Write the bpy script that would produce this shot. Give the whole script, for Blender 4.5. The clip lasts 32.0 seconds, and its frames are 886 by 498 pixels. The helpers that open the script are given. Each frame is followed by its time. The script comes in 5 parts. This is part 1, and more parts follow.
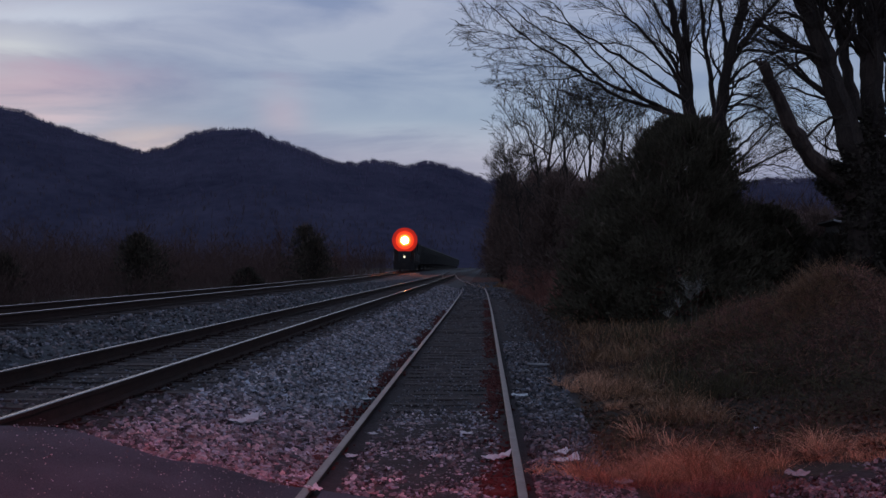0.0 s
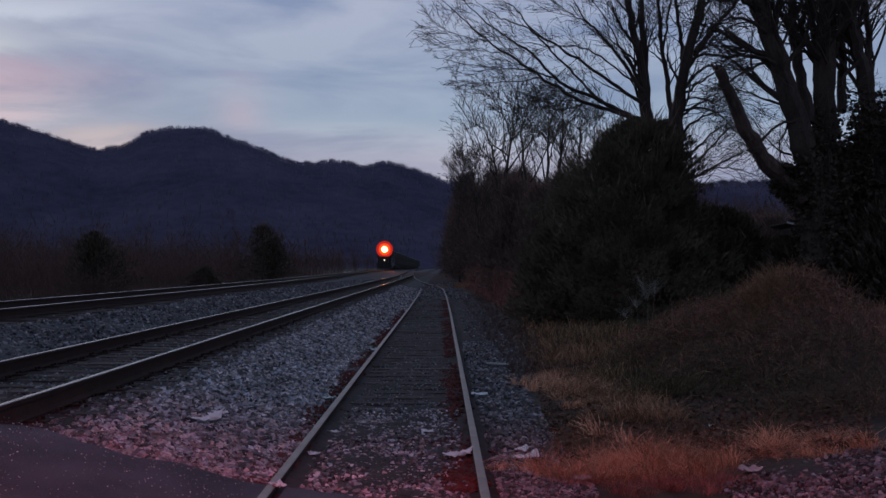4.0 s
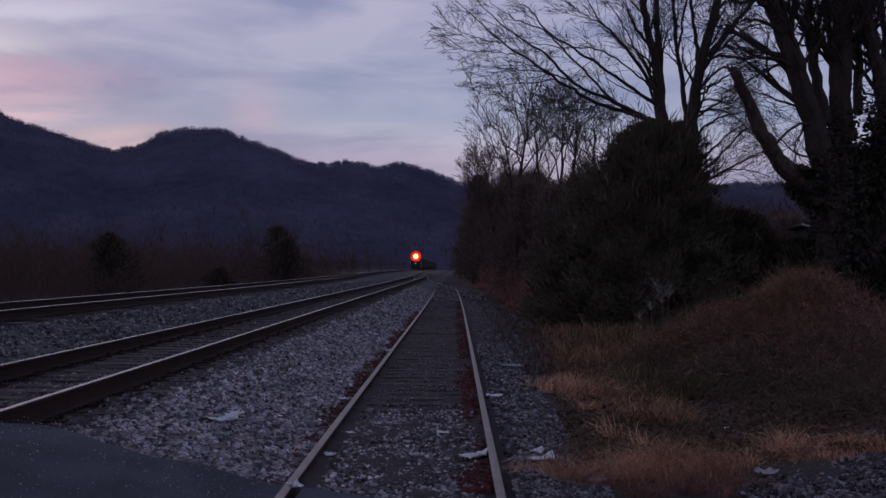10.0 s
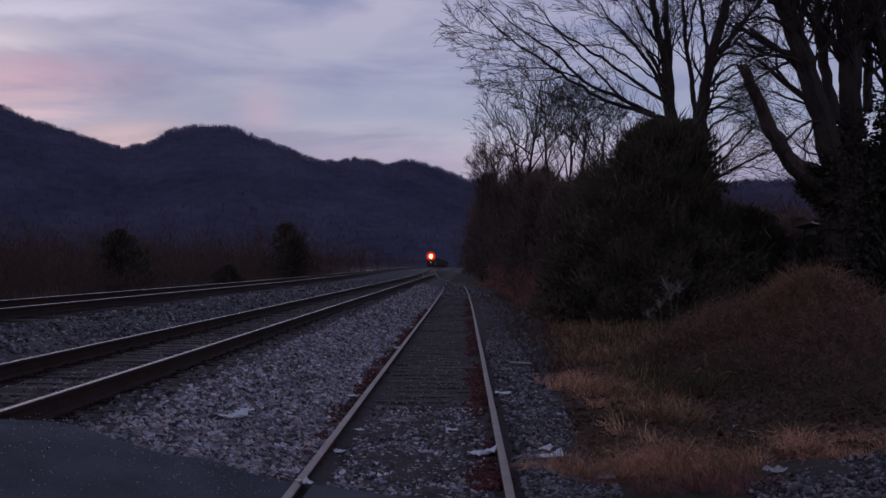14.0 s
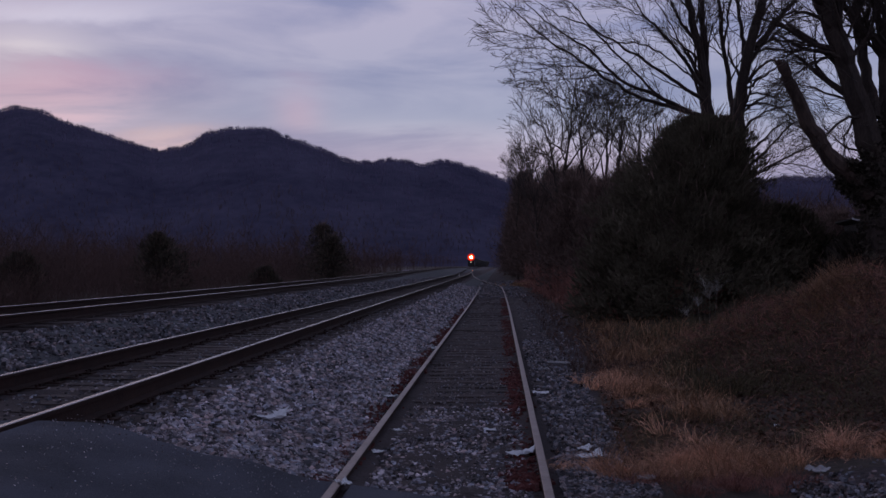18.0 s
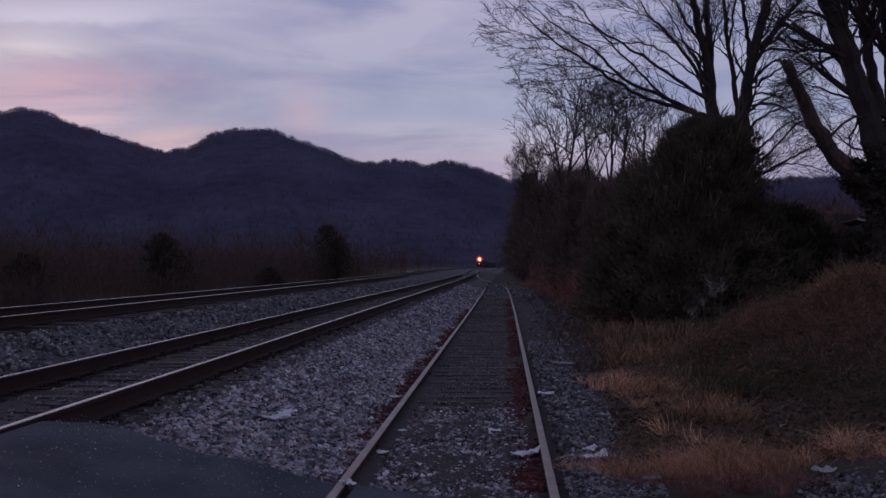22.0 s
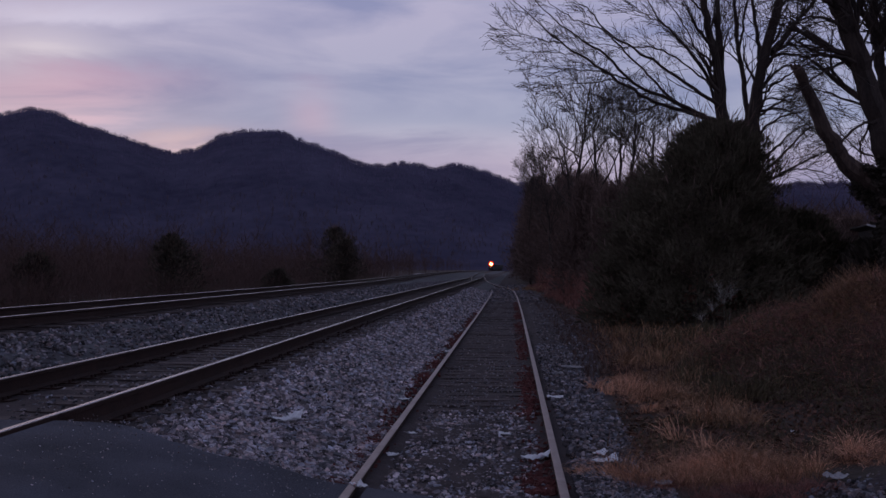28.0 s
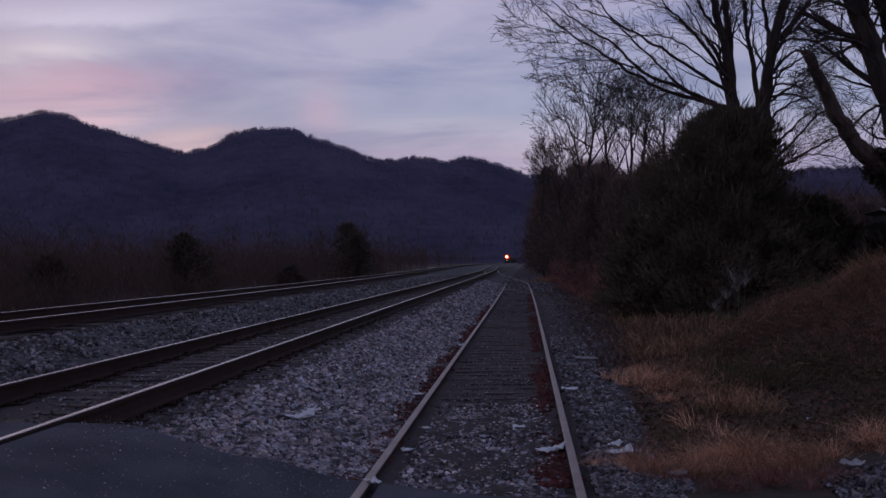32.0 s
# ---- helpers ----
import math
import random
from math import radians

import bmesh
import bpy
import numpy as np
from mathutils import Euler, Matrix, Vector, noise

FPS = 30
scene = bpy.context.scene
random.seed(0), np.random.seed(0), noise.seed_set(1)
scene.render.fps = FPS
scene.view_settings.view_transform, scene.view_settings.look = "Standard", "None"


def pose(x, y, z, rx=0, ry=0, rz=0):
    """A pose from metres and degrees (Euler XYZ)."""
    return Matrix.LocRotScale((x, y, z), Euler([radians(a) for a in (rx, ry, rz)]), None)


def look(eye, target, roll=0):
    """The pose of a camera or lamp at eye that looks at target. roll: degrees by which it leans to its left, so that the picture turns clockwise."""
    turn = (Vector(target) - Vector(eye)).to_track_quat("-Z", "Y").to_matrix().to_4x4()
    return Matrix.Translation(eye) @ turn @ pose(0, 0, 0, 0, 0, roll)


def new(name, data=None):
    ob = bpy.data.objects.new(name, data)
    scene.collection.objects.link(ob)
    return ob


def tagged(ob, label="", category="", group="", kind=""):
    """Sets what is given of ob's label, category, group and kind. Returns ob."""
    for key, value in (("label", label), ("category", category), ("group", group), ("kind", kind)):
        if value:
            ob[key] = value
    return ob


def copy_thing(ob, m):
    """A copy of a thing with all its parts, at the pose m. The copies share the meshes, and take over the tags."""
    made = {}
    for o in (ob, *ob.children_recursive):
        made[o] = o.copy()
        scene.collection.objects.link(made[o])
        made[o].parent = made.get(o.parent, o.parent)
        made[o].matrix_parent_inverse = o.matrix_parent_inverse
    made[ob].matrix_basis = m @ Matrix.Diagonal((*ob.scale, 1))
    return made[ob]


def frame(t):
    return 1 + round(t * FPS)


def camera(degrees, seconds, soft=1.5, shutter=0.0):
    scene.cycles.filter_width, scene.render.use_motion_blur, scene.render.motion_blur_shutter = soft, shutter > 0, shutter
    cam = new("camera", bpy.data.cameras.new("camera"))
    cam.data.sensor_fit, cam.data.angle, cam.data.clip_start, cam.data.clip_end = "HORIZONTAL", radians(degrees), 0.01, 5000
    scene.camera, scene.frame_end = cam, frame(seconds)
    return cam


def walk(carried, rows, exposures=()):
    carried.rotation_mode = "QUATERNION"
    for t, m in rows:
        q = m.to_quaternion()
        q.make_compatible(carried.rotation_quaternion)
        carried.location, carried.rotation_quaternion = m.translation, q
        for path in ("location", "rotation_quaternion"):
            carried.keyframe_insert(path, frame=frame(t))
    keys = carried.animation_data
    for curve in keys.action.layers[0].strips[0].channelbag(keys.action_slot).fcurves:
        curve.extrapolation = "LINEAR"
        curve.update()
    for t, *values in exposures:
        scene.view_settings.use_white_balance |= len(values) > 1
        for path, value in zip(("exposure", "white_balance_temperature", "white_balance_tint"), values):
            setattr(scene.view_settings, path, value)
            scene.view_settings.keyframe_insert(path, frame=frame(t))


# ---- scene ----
cam = camera(43.0, 32.0, soft=1.5, shutter=0.0)

# the camera's path: seconds, x, y, z, turn to the left, tilt up, lean (degrees)
PATH = [
    (0, 0.072, 0.157, 1.557, 2.088, 0.861, -0.030),
    (0.5, 0.069, 0.144, 1.560, 1.585, 0.840, -0.267),
    (1, 0.072, 0.127, 1.565, 0.499, 1.016, -0.221),
    (1.5, 0.054, -0.010, 1.563, -0.041, 1.127, -0.243),
    (2, 0.044, 0.001, 1.560, -0.195, 1.091, -0.231),
    (2.5, 0.043, 0.005, 1.558, -0.174, 1.016, -0.028),
    (3, 0.037, 0.021, 1.554, -0.148, 0.971, 0.085),
    (3.5, 0.036, 0.021, 1.552, -0.117, 0.913, 0.151),
    (5.5, 0.025, 0.003, 1.557, 0.071, 0.868, 0.178),
    (6, 0.027, -0.002, 1.561, 0.072, 0.863, 0.180),
    (6.5, 0.029, 0.005, 1.559, 0.084, 0.924, 0.187),
    (7, 0.026, 0.005, 1.557, 0.179, 0.930, 0.219),
    (7.5, 0.020, -0.007, 1.559, 0.272, 1.014, 0.213),
    (8, 0.011, -0.013, 1.562, 0.307, 0.963, 0.243),
    (8.5, 0.008, 0.005, 1.558, 0.350, 0.956, 0.256),
    (9, 0.010, -0.004, 1.558, 0.420, 0.965, 0.240),
    (9.5, 0.012, -0.008, 1.565, 0.535, 1.029, 0.342),
    (10, 0.011, -0.007, 1.558, 0.622, 0.937, 0.339),
    (10.5, 0.003, 0.008, 1.557, 0.778, 0.813, 0.365),
    (11, -0.003, -0.006, 1.560, 0.890, 0.810, 0.355),
    (11.5, 0.000, 0.009, 1.556, 0.930, 0.645, 0.352),
    (12, 0.010, 0.009, 1.559, 0.915, 0.683, 0.372),
    (12.5, 0.006, 0.015, 1.556, 0.971, 0.703, 0.425),
    (13, 0.001, -0.009, 1.561, 0.981, 0.747, 0.427),
    (13.5, 0.011, -0.018, 1.563, 1.065, 0.801, 0.381),
    (14, 0.008, -0.032, 1.562, 1.067, 0.803, 0.400),
    (14.5, 0.006, -0.023, 1.562, 1.378, 0.800, 0.363),
    (16.5, -0.021, -0.019, 1.558, 2.418, 0.787, 0.054),
    (17, -0.007, -0.028, 1.564, 2.886, 0.746, -0.021),
    (17.5, -0.003, -0.013, 1.561, 2.830, 0.772, -0.027),
    (18, 0.000, -0.021, 1.563, 2.887, 0.788, -0.033),
    (18.5, -0.010, -0.028, 1.561, 2.915, 0.782, -0.020),
    (19, -0.009, -0.032, 1.563, 3.184, 0.827, -0.014),
    (19.5, -0.009, -0.016, 1.559, 3.202, 0.841, 0.015),
    (20, -0.008, -0.027, 1.561, 3.264, 0.874, -0.053),
    (20.5, -0.013, -0.020, 1.561, 3.288, 0.861, -0.077),
    (21, -0.006, -0.014, 1.558, 3.233, 0.834, -0.132),
    (21.5, -0.001, -0.004, 1.557, 3.152, 0.842, -0.066),
    (22, 0.001, 0.001, 1.556, 3.135, 0.834, -0.093),
    (22.5, -0.001, -0.005, 1.559, 3.119, 0.833, -0.097),
    (23, -0.007, -0.014, 1.560, 3.233, 0.835, -0.097),
    (23.5, -0.011, -0.014, 1.558, 3.300, 0.845, -0.052),
    (24, -0.016, -0.006, 1.559, 3.330, 0.830, -0.023),
    (24.5, -0.019, -0.016, 1.561, 3.381, 0.870, 0.003),
    (25, -0.022, -0.008, 1.558, 3.373, 0.917, 0.012),
    (25.5, -0.026, 0.002, 1.557, 3.356, 0.878, 0.101),
    (27.5, -0.044, 0.001, 1.560, 3.496, 0.929, 0.377),
    (28, -0.037, -0.007, 1.557, 3.504, 0.972, 0.357),
    (28.5, -0.034, -0.021, 1.562, 3.588, 0.969, 0.380),
    (29, -0.040, -0.024, 1.562, 3.551, 0.901, 0.380),
    (29.5, -0.041, 0.007, 1.553, 3.616, 0.870, 0.329),
    (30, -0.018, 0.014, 1.559, 4.037, 0.775, -0.034),
    (30.5, 0.004, 0.048, 1.550, 4.003, 0.582, -0.243),
    (31, -0.011, 0.025, 1.554, 4.048, 0.568, -0.642),
    (31.5, -0.014, 0.013, 1.560, 4.137, 0.647, -0.857),
    (32, -0.012, 0.037, 1.558, 4.167, 0.655, -0.894),
]


def aimed(x, y, z, turn, tilt, lean):
    way = Vector((-math.sin(radians(turn)) * math.cos(radians(tilt)), math.cos(radians(turn)) * math.cos(radians(tilt)), math.sin(radians(tilt))))
    return look((x, y, z), Vector((x, y, z)) + way, lean)


walk(cam, [(t, aimed(x, y, z, turn, tilt, lean)) for t, x, y, z, turn, tilt, lean in PATH],
     exposures=[(0.0, 0.0, 6200, -9), (6.2, 0.0, 6200, -9), (6.9, 0.0, 6540, 5), (13.0, 0.0, 6560, 8.5), (22.0, 0.0, 6580, 10.5), (32.0, 0.0, 6580, 11.5)])

# ---- world and light ----
SUN_EL, SUN_AZ = radians(1.5), radians(-38)
world = bpy.data.worlds.new("dusk_sky")
scene.world = world
world.use_nodes = True


def dusk_sky():
    tree = world.node_tree
    n, link = tree.nodes, tree.links.new
    n.clear()
    out = n.new("ShaderNodeOutputWorld")
    bg = n.new("ShaderNodeBackground")
    sky = n.new("ShaderNodeTexSky")
    sky.sky_type, sky.sun_disc, sky.sun_elevation, sky.sun_rotation = "NISHITA", False, SUN_EL, SUN_AZ
    sky.altitude, sky.dust_density = 200, 2.0
    co = n.new("ShaderNodeTexCoord")
    sep = n.new("ShaderNodeSeparateXYZ")
    link(co.outputs["Generated"], sep.inputs[0])
    # elevation gradient: lavender near the horizon, grey blue above, darkening to the zenith
    ramp = n.new("ShaderNodeValToRGB")
    e = ramp.color_ramp.elements
    e[0].position, e[0].color = 0.0, (0.40, 0.37, 0.56, 1)
    e[1].position, e[1].color = 1.0, (0.10, 0.125, 0.22, 1)
    for p, c in ((0.09, (0.35, 0.345, 0.55, 1)), (0.13, (0.275, 0.33, 0.54, 1)), (0.22, (0.36, 0.375, 0.59, 1)), (0.32, (0.36, 0.38, 0.60, 1)), (0.55, (0.17, 0.19, 0.32, 1))):
        k = e.new(p)
        k.color = c
    link(sep.outputs["Z"], ramp.inputs[0])
    # streaky cloud layer
    flat = n.new("ShaderNodeMapping")
    flat.inputs["Scale"].default_value = (1.7, 1.7, 8.0)
    link(co.outputs["Generated"], flat.inputs[0])
    cloud = n.new("ShaderNodeTexNoise")
    cloud.inputs["Scale"].default_value, cloud.inputs["Detail"].default_value, cloud.inputs["Roughness"].default_value = 2.6, 6, 0.55
    cloud.inputs["Distortion"].default_value = 0.5
    link(flat.outputs[0], cloud.inputs["Vector"])
    cr = n.new("ShaderNodeValToRGB")
    cr.color_ramp.elements[0].position, cr.color_ramp.elements[0].color = 0.36, (0.72, 0.77, 0.88, 1)
    cr.color_ramp.elements[1].position, cr.color_ramp.elements[1].color = 0.66, (1.32, 1.22, 1.12, 1)
    link(cloud.outputs[0], cr.inputs[0])
    mul = n.new("ShaderNodeMix")
    mul.data_type, mul.blend_type = "RGBA", "MULTIPLY"
    mul.inputs["Factor"].default_value = 1.0
    link(ramp.outputs[0], mul.inputs["A"])
    link(cr.outputs[0], mul.inputs["B"])
    total = mul.outputs["Result"]

    def calc(op, a, b):
        q = n.new("ShaderNodeMath")
        q.operation = op
        for k, v in ((0, a), (1, b)):
            if isinstance(v, (int, float)):
                q.inputs[k].default_value = v
            else:
                link(v, q.inputs[k])
        return q.outputs[0]

    ahead = calc("MAXIMUM", sep.outputs["Y"], 0.02)
    bearing, rise = calc("DIVIDE", sep.outputs["X"], ahead), calc("DIVIDE", sep.outputs["Z"], ahead)
    ragged = calc("MULTIPLY", calc("SUBTRACT", cloud.outputs[0], 0.5), 0.11)
    # lit cloud banks of the afterglow: bearing, rise, half widths, colour
    for b0, e0, sb, se, tint in ((-0.43, 0.192, 0.06, 0.014, (0.30, 0.26, 0.19)), (-0.40, 0.157, 0.10, 0.011, (0.20, 0.05, 0.025)), (-0.30, 0.112, 0.055, 0.010, (0.24, 0.12, 0.03)),
                                 (-0.08, 0.127, 0.09, 0.009, (0.09, 0.085, 0.07)), (-0.18, 0.142, 0.022, 0.018, (0.12, 0.02, 0.0)), (-0.40, 0.235, 0.12, 0.010, (0.16, 0.16, 0.16)), (0.02, 0.105, 0.2, 0.02, (0.07, 0.045, 0.03))):
        u = calc("DIVIDE", calc("SUBTRACT", bearing, b0), sb)
        w = calc("DIVIDE", calc("SUBTRACT", calc("ADD", rise, ragged), e0), se * 1.5)
        g = calc("POWER", 2.718, calc("MULTIPLY", calc("ADD", calc("MULTIPLY", u, u), calc("MULTIPLY", w, w)), -1.0))
        add = n.new("ShaderNodeMix")
        add.data_type, add.blend_type = "RGBA", "ADD"
        link(g, add.inputs["Factor"])
        link(total, add.inputs["A"])
        add.inputs["B"].default_value = (*tint, 1)
        total = add.outputs["Result"]
    both = n.new("ShaderNodeMix")
    both.data_type, both.blend_type = "RGBA", "ADD"
    both.inputs["Factor"].default_value = 0.03
    link(total, both.inputs["A"])
    link(sky.outputs[0], both.inputs["B"])
    link(both.outputs["Result"], bg.inputs["Color"])
    bg.inputs["Strength"].default_value = 0.85
    link(bg.outputs[0], out.inputs[0])


dusk_sky()
sun = new("sun", bpy.data.lights.new("sun", "SUN"))
sun.data.energy, sun.data.angle, sun.data.color = 0.06, radians(40), (1.0, 0.78, 0.72)
sun.matrix_world = look((0, 0, 50), (-math.sin(SUN_AZ) * 50, -math.cos(SUN_AZ) * 50, 20))


# ---- materials ----
def material(name, c1, c2, scale=8.0, rough=0.85, metal=0.0, bump=0.3, fine=60.0, c3=None, stretch=(1, 1, 1), vary=0.0, spec=0.3, tints=()):
    """Two colours mixed by a large and a fine noise, with fine relief; tints: hues that the single pieces take at random."""
    m = bpy.data.materials.new(name)
    m.use_nodes = True
    t = m.node_tree
    n, link = t.nodes, t.links.new
    b = n["Principled BSDF"]
    co = n.new("ShaderNodeTexCoord")
    mp = n.new("ShaderNodeMapping")
    mp.inputs["Scale"].default_value = stretch
    link(co.outputs["Object"], mp.inputs[0])
    a = n.new("ShaderNodeTexNoise")
    a.inputs["Scale"].default_value, a.inputs["Detail"].default_value = scale, 4
    f = n.new("ShaderNodeTexNoise")
    f.inputs["Scale"].default_value, f.inputs["Detail"].default_value = fine, 3
    link(mp.outputs[0], a.inputs["Vector"])
    link(mp.outputs[0], f.inputs["Vector"])
    r = n.new("ShaderNodeValToRGB")
    r.color_ramp.elements[0].position, r.color_ramp.elements[0].color = 0.3, (*c1, 1)
    r.color_ramp.elements[1].position, r.color_ramp.elements[1].color = 0.7, (*c2, 1)
    if c3:
        k = r.color_ramp.elements.new(0.5)
        k.color = (*c3, 1)
    avg = n.new("ShaderNodeMath")
    avg.operation = "MULTIPLY_ADD"
    avg.inputs[1].default_value = 0.45
    link(f.outputs[0], avg.inputs[0])
    half = n.new("ShaderNodeMath")
    half.operation = "MULTIPLY"
    half.inputs[1].default_value = 0.55
    link(a.outputs[0], half.inputs[0])
    link(half.outputs[0], avg.inputs[2])
    link(avg.outputs[0], r.inputs[0])
    col = r.outputs[0]
    if vary:
        g = n.new("ShaderNodeNewGeometry")
        o = n.new("ShaderNodeObjectInfo")
        s = n.new("ShaderNodeMath")
        s.operation = "ADD"
        link(g.outputs["Random Per Island"], s.inputs[0])
        link(o.outputs["Random"], s.inputs[1])
        fr = n.new("ShaderNodeMath")
        fr.operation = "FRACT"
        link(s.outputs[0], fr.inputs[0])
        mr = n.new("ShaderNodeMapRange")
        mr.inputs["To Min"].default_value, mr.inputs["To Max"].default_value = 1 - vary, 1 + vary
        link(fr.outputs[0], mr.inputs[0])
        mx = n.new("ShaderNodeMix")
        mx.data_type, mx.blend_type = "RGBA", "MULTIPLY"
        mx.inputs["Factor"].default_value = 1.0
        link(col, mx.inputs["A"])
        link(mr.outputs[0], mx.inputs["B"])
        col = mx.outputs["Result"]
        if tints:
            hue = n.new("ShaderNodeValToRGB")
            hue.color_ramp.interpolation = "CONSTANT"
            el = hue.color_ramp.elements
            el[1].position = 1.0
            for i, c in enumerate(tints):
                k = el[0] if i == 0 else el.new(i / len(tints))
                k.color = (*c, 1)
            far = n.new("ShaderNodeMath")
            far.operation = "MULTIPLY"
            far.inputs[1].default_value = 7.31
            link(fr.outputs[0], far.inputs[0])
            again = n.new("ShaderNodeMath")
            again.operation = "FRACT"
            link(far.outputs[0], again.inputs[0])
            link(again.outputs[0], hue.inputs[0])
            mt = n.new("ShaderNodeMix")
            mt.data_type, mt.blend_type = "RGBA", "MULTIPLY"
            mt.inputs["Factor"].default_value = 1.0
            link(col, mt.inputs["A"])
            link(hue.outputs[0], mt.inputs["B"])
            col = mt.outputs["Result"]
    link(col, b.inputs["Base Color"])
    b.inputs["Roughness"].default_value, b.inputs["Metallic"].default_value = rough, metal
    b.inputs["Specular IOR Level"].default_value = spec
    if bump:
        bp = n.new("ShaderNodeBump")
        bp.inputs["Strength"].default_value, bp.inputs["Distance"].default_value = bump, 0.02
        link(f.outputs[0], bp.inputs["Height"])
        link(bp.outputs[0], b.inputs["Normal"])
    return m


def glowing(name, colour, strength):
    m = bpy.data.materials.new(name)
    m.use_nodes = True
    b = m.node_tree.nodes["Principled BSDF"]
    b.inputs["Base Color"].default_value = (*colour, 1)
    b.inputs["Emission Color"].default_value, b.inputs["Emission Strength"].default_value = (*colour, 1), strength
    return m


SOIL = material("weedy_soil", (0.030, 0.018, 0.015), (0.088, 0.050, 0.040), 0.6, fine=12.0, c3=(0.048, 0.035, 0.026), bump=0.8)
GRAVEL = material("ballast_bed", (0.03, 0.03, 0.034), (0.13, 0.13, 0.14), 1.4, fine=24, bump=1.0)
STONE_TINTS = ((0.95, 0.95, 1.0), (1.0, 0.84, 0.78), (0.42, 0.41, 0.44), (0.86, 0.95, 1.05), (1.3, 1.24, 1.22), (0.62, 0.56, 0.56))
STONE = material("ballast_stone", (0.11, 0.10, 0.11), (0.53, 0.48, 0.505), 3.0, fine=40, vary=0.9, spec=0.5, rough=0.65, tints=STONE_TINTS)
PALE_STONE = material("pale_stone", (0.28, 0.27, 0.28), (0.52, 0.51, 0.52), 6, fine=40, bump=0.5)
DARK_STONE = material("dark_ballast_stone", (0.080, 0.072, 0.076), (0.27, 0.25, 0.262), 3.0, fine=40, vary=0.85, spec=0.4, rough=0.8, tints=STONE_TINTS)
PALE_WEED = material("bleached_weed", (0.20, 0.18, 0.16), (0.42, 0.39, 0.35), 2, fine=8, bump=0)
ASPHALT = material("old_asphalt", (0.026, 0.028, 0.038), (0.120, 0.124, 0.160), 1.6, fine=110, bump=0.7, rough=0.85)
RAIL_SIDE = material("rusty_rail", (0.019, 0.010, 0.008), (0.048, 0.022, 0.017), 4, fine=40, rough=0.85, metal=0.0)
RAIL_TOP = material("polished_rail_head", (0.36, 0.33, 0.31), (0.62, 0.58, 0.55), 2, fine=30, rough=0.20, metal=1.0, bump=0.05)
RAIL_DULL = material("worn_rail_head", (0.25, 0.19, 0.17), (0.44, 0.36, 0.33), 3, fine=30, rough=0.5, metal=0.8, bump=0.1)
TIE = material("weathered_timber_tie", (0.042, 0.030, 0.028), (0.125, 0.096, 0.092), 2, fine=30, stretch=(0.6, 8, 8), vary=0.35)
RUSTBED = material("rust_stained_gravel", (0.06, 0.018, 0.016), (0.17, 0.050, 0.044), 3, fine=25, bump=0.8)
BARK = material("dark_bark", (0.022, 0.017, 0.015), (0.078, 0.056, 0.046), 3, fine=25, stretch=(1, 1, 0.3), bump=0.7)
PALE_BARK = material("bare_peeling_wood", (0.022, 0.016, 0.014), (0.115, 0.078, 0.064), 3.5, fine=16, stretch=(1, 1, 0.4), bump=0.9)
CEDAR = material("cedar_foliage", (0.062, 0.054, 0.038), (0.165, 0.140, 0.100), 1.0, fine=8, bump=0, vary=0.25, spec=0.02, rough=1.0)
IVY = material("dark_thicket_leaf", (0.088, 0.062, 0.055), (0.198, 0.140, 0.122), 1.0, fine=8, bump=0, vary=0.35, spec=0.02, rough=1.0)
IVY_LEAF = material("dark_ivy_leaf", (0.036, 0.030, 0.025), (0.095, 0.078, 0.062), 1.0, fine=8, bump=0, vary=0.4, spec=0.05, rough=0.9)
SCRUB_LEAF = material("dull_cedar_foliage", (0.042, 0.036, 0.028), (0.115, 0.094, 0.072), 1.0, fine=8, bump=0, vary=0.3, spec=0.05, rough=0.9)
THICKET = material("thicket_twigs", (0.105, 0.071, 0.060), (0.235, 0.160, 0.134), 0.5, fine=5, bump=0, vary=0.35, spec=0.02, rough=1.0)
DRY_GRASS = material("dry_orange_grass", (0.30, 0.138, 0.082), (0.88, 0.48, 0.30), 1.8, fine=9, bump=0, vary=0.65)
STRAW = material("straw", (0.15, 0.078, 0.042), (0.44, 0.25, 0.145), 1.0, fine=8, bump=0, vary=0.6)
BRUSH = material("brown_brush", (0.135, 0.057, 0.046), (0.36, 0.160, 0.125), 0.6, fine=6, bump=0, vary=0.5)
GREEN_GRASS = material("dull_green_grass", (0.055, 0.043, 0.024), (0.145, 0.112, 0.060), 0.8, fine=6, bump=0, vary=0.45)
SCRUB = material("leafless_scrub", (0.050, 0.029, 0.025), (0.138, 0.080, 0.067), 0.3, fine=3, bump=0, vary=0.3)
# blue-violet distance haze is mixed into the hill colours, less at the foot
HILL = material("hazed_hillside", (0.052, 0.049, 0.082), (0.120, 0.109, 0.164), 0.012, fine=0.07, bump=0, spec=0.0, rough=1.0)
# tree slivers coloured lighter than the slope to offset their own shade
HILLTREE = material("hazed_hill_trees", (0.080, 0.073, 0.123), (0.180, 0.158, 0.238), 0.012, fine=0.1, bump=0, vary=0.15, spec=0.0, rough=1.0)
FOOTTREE = material("lightly_hazed_foot_trees", (0.074, 0.063, 0.080), (0.160, 0.132, 0.158), 0.02, fine=0.15, bump=0, vary=0.06, spec=0.0, rough=1.0)
PAPER = material("soiled_white_paper", (0.62, 0.62, 0.64), (0.86, 0.86, 0.88), 6, fine=40, bump=0.3)
LOCO = material("grimy_black_paint", (0.012, 0.012, 0.013), (0.03, 0.029, 0.03), 1.5, fine=20, rough=0.5, bump=0.1)
CAR = material("dusty_hopper_paint", (0.05, 0.048, 0.048), (0.12, 0.115, 0.11), 0.8, fine=12, rough=0.7, bump=0.1)
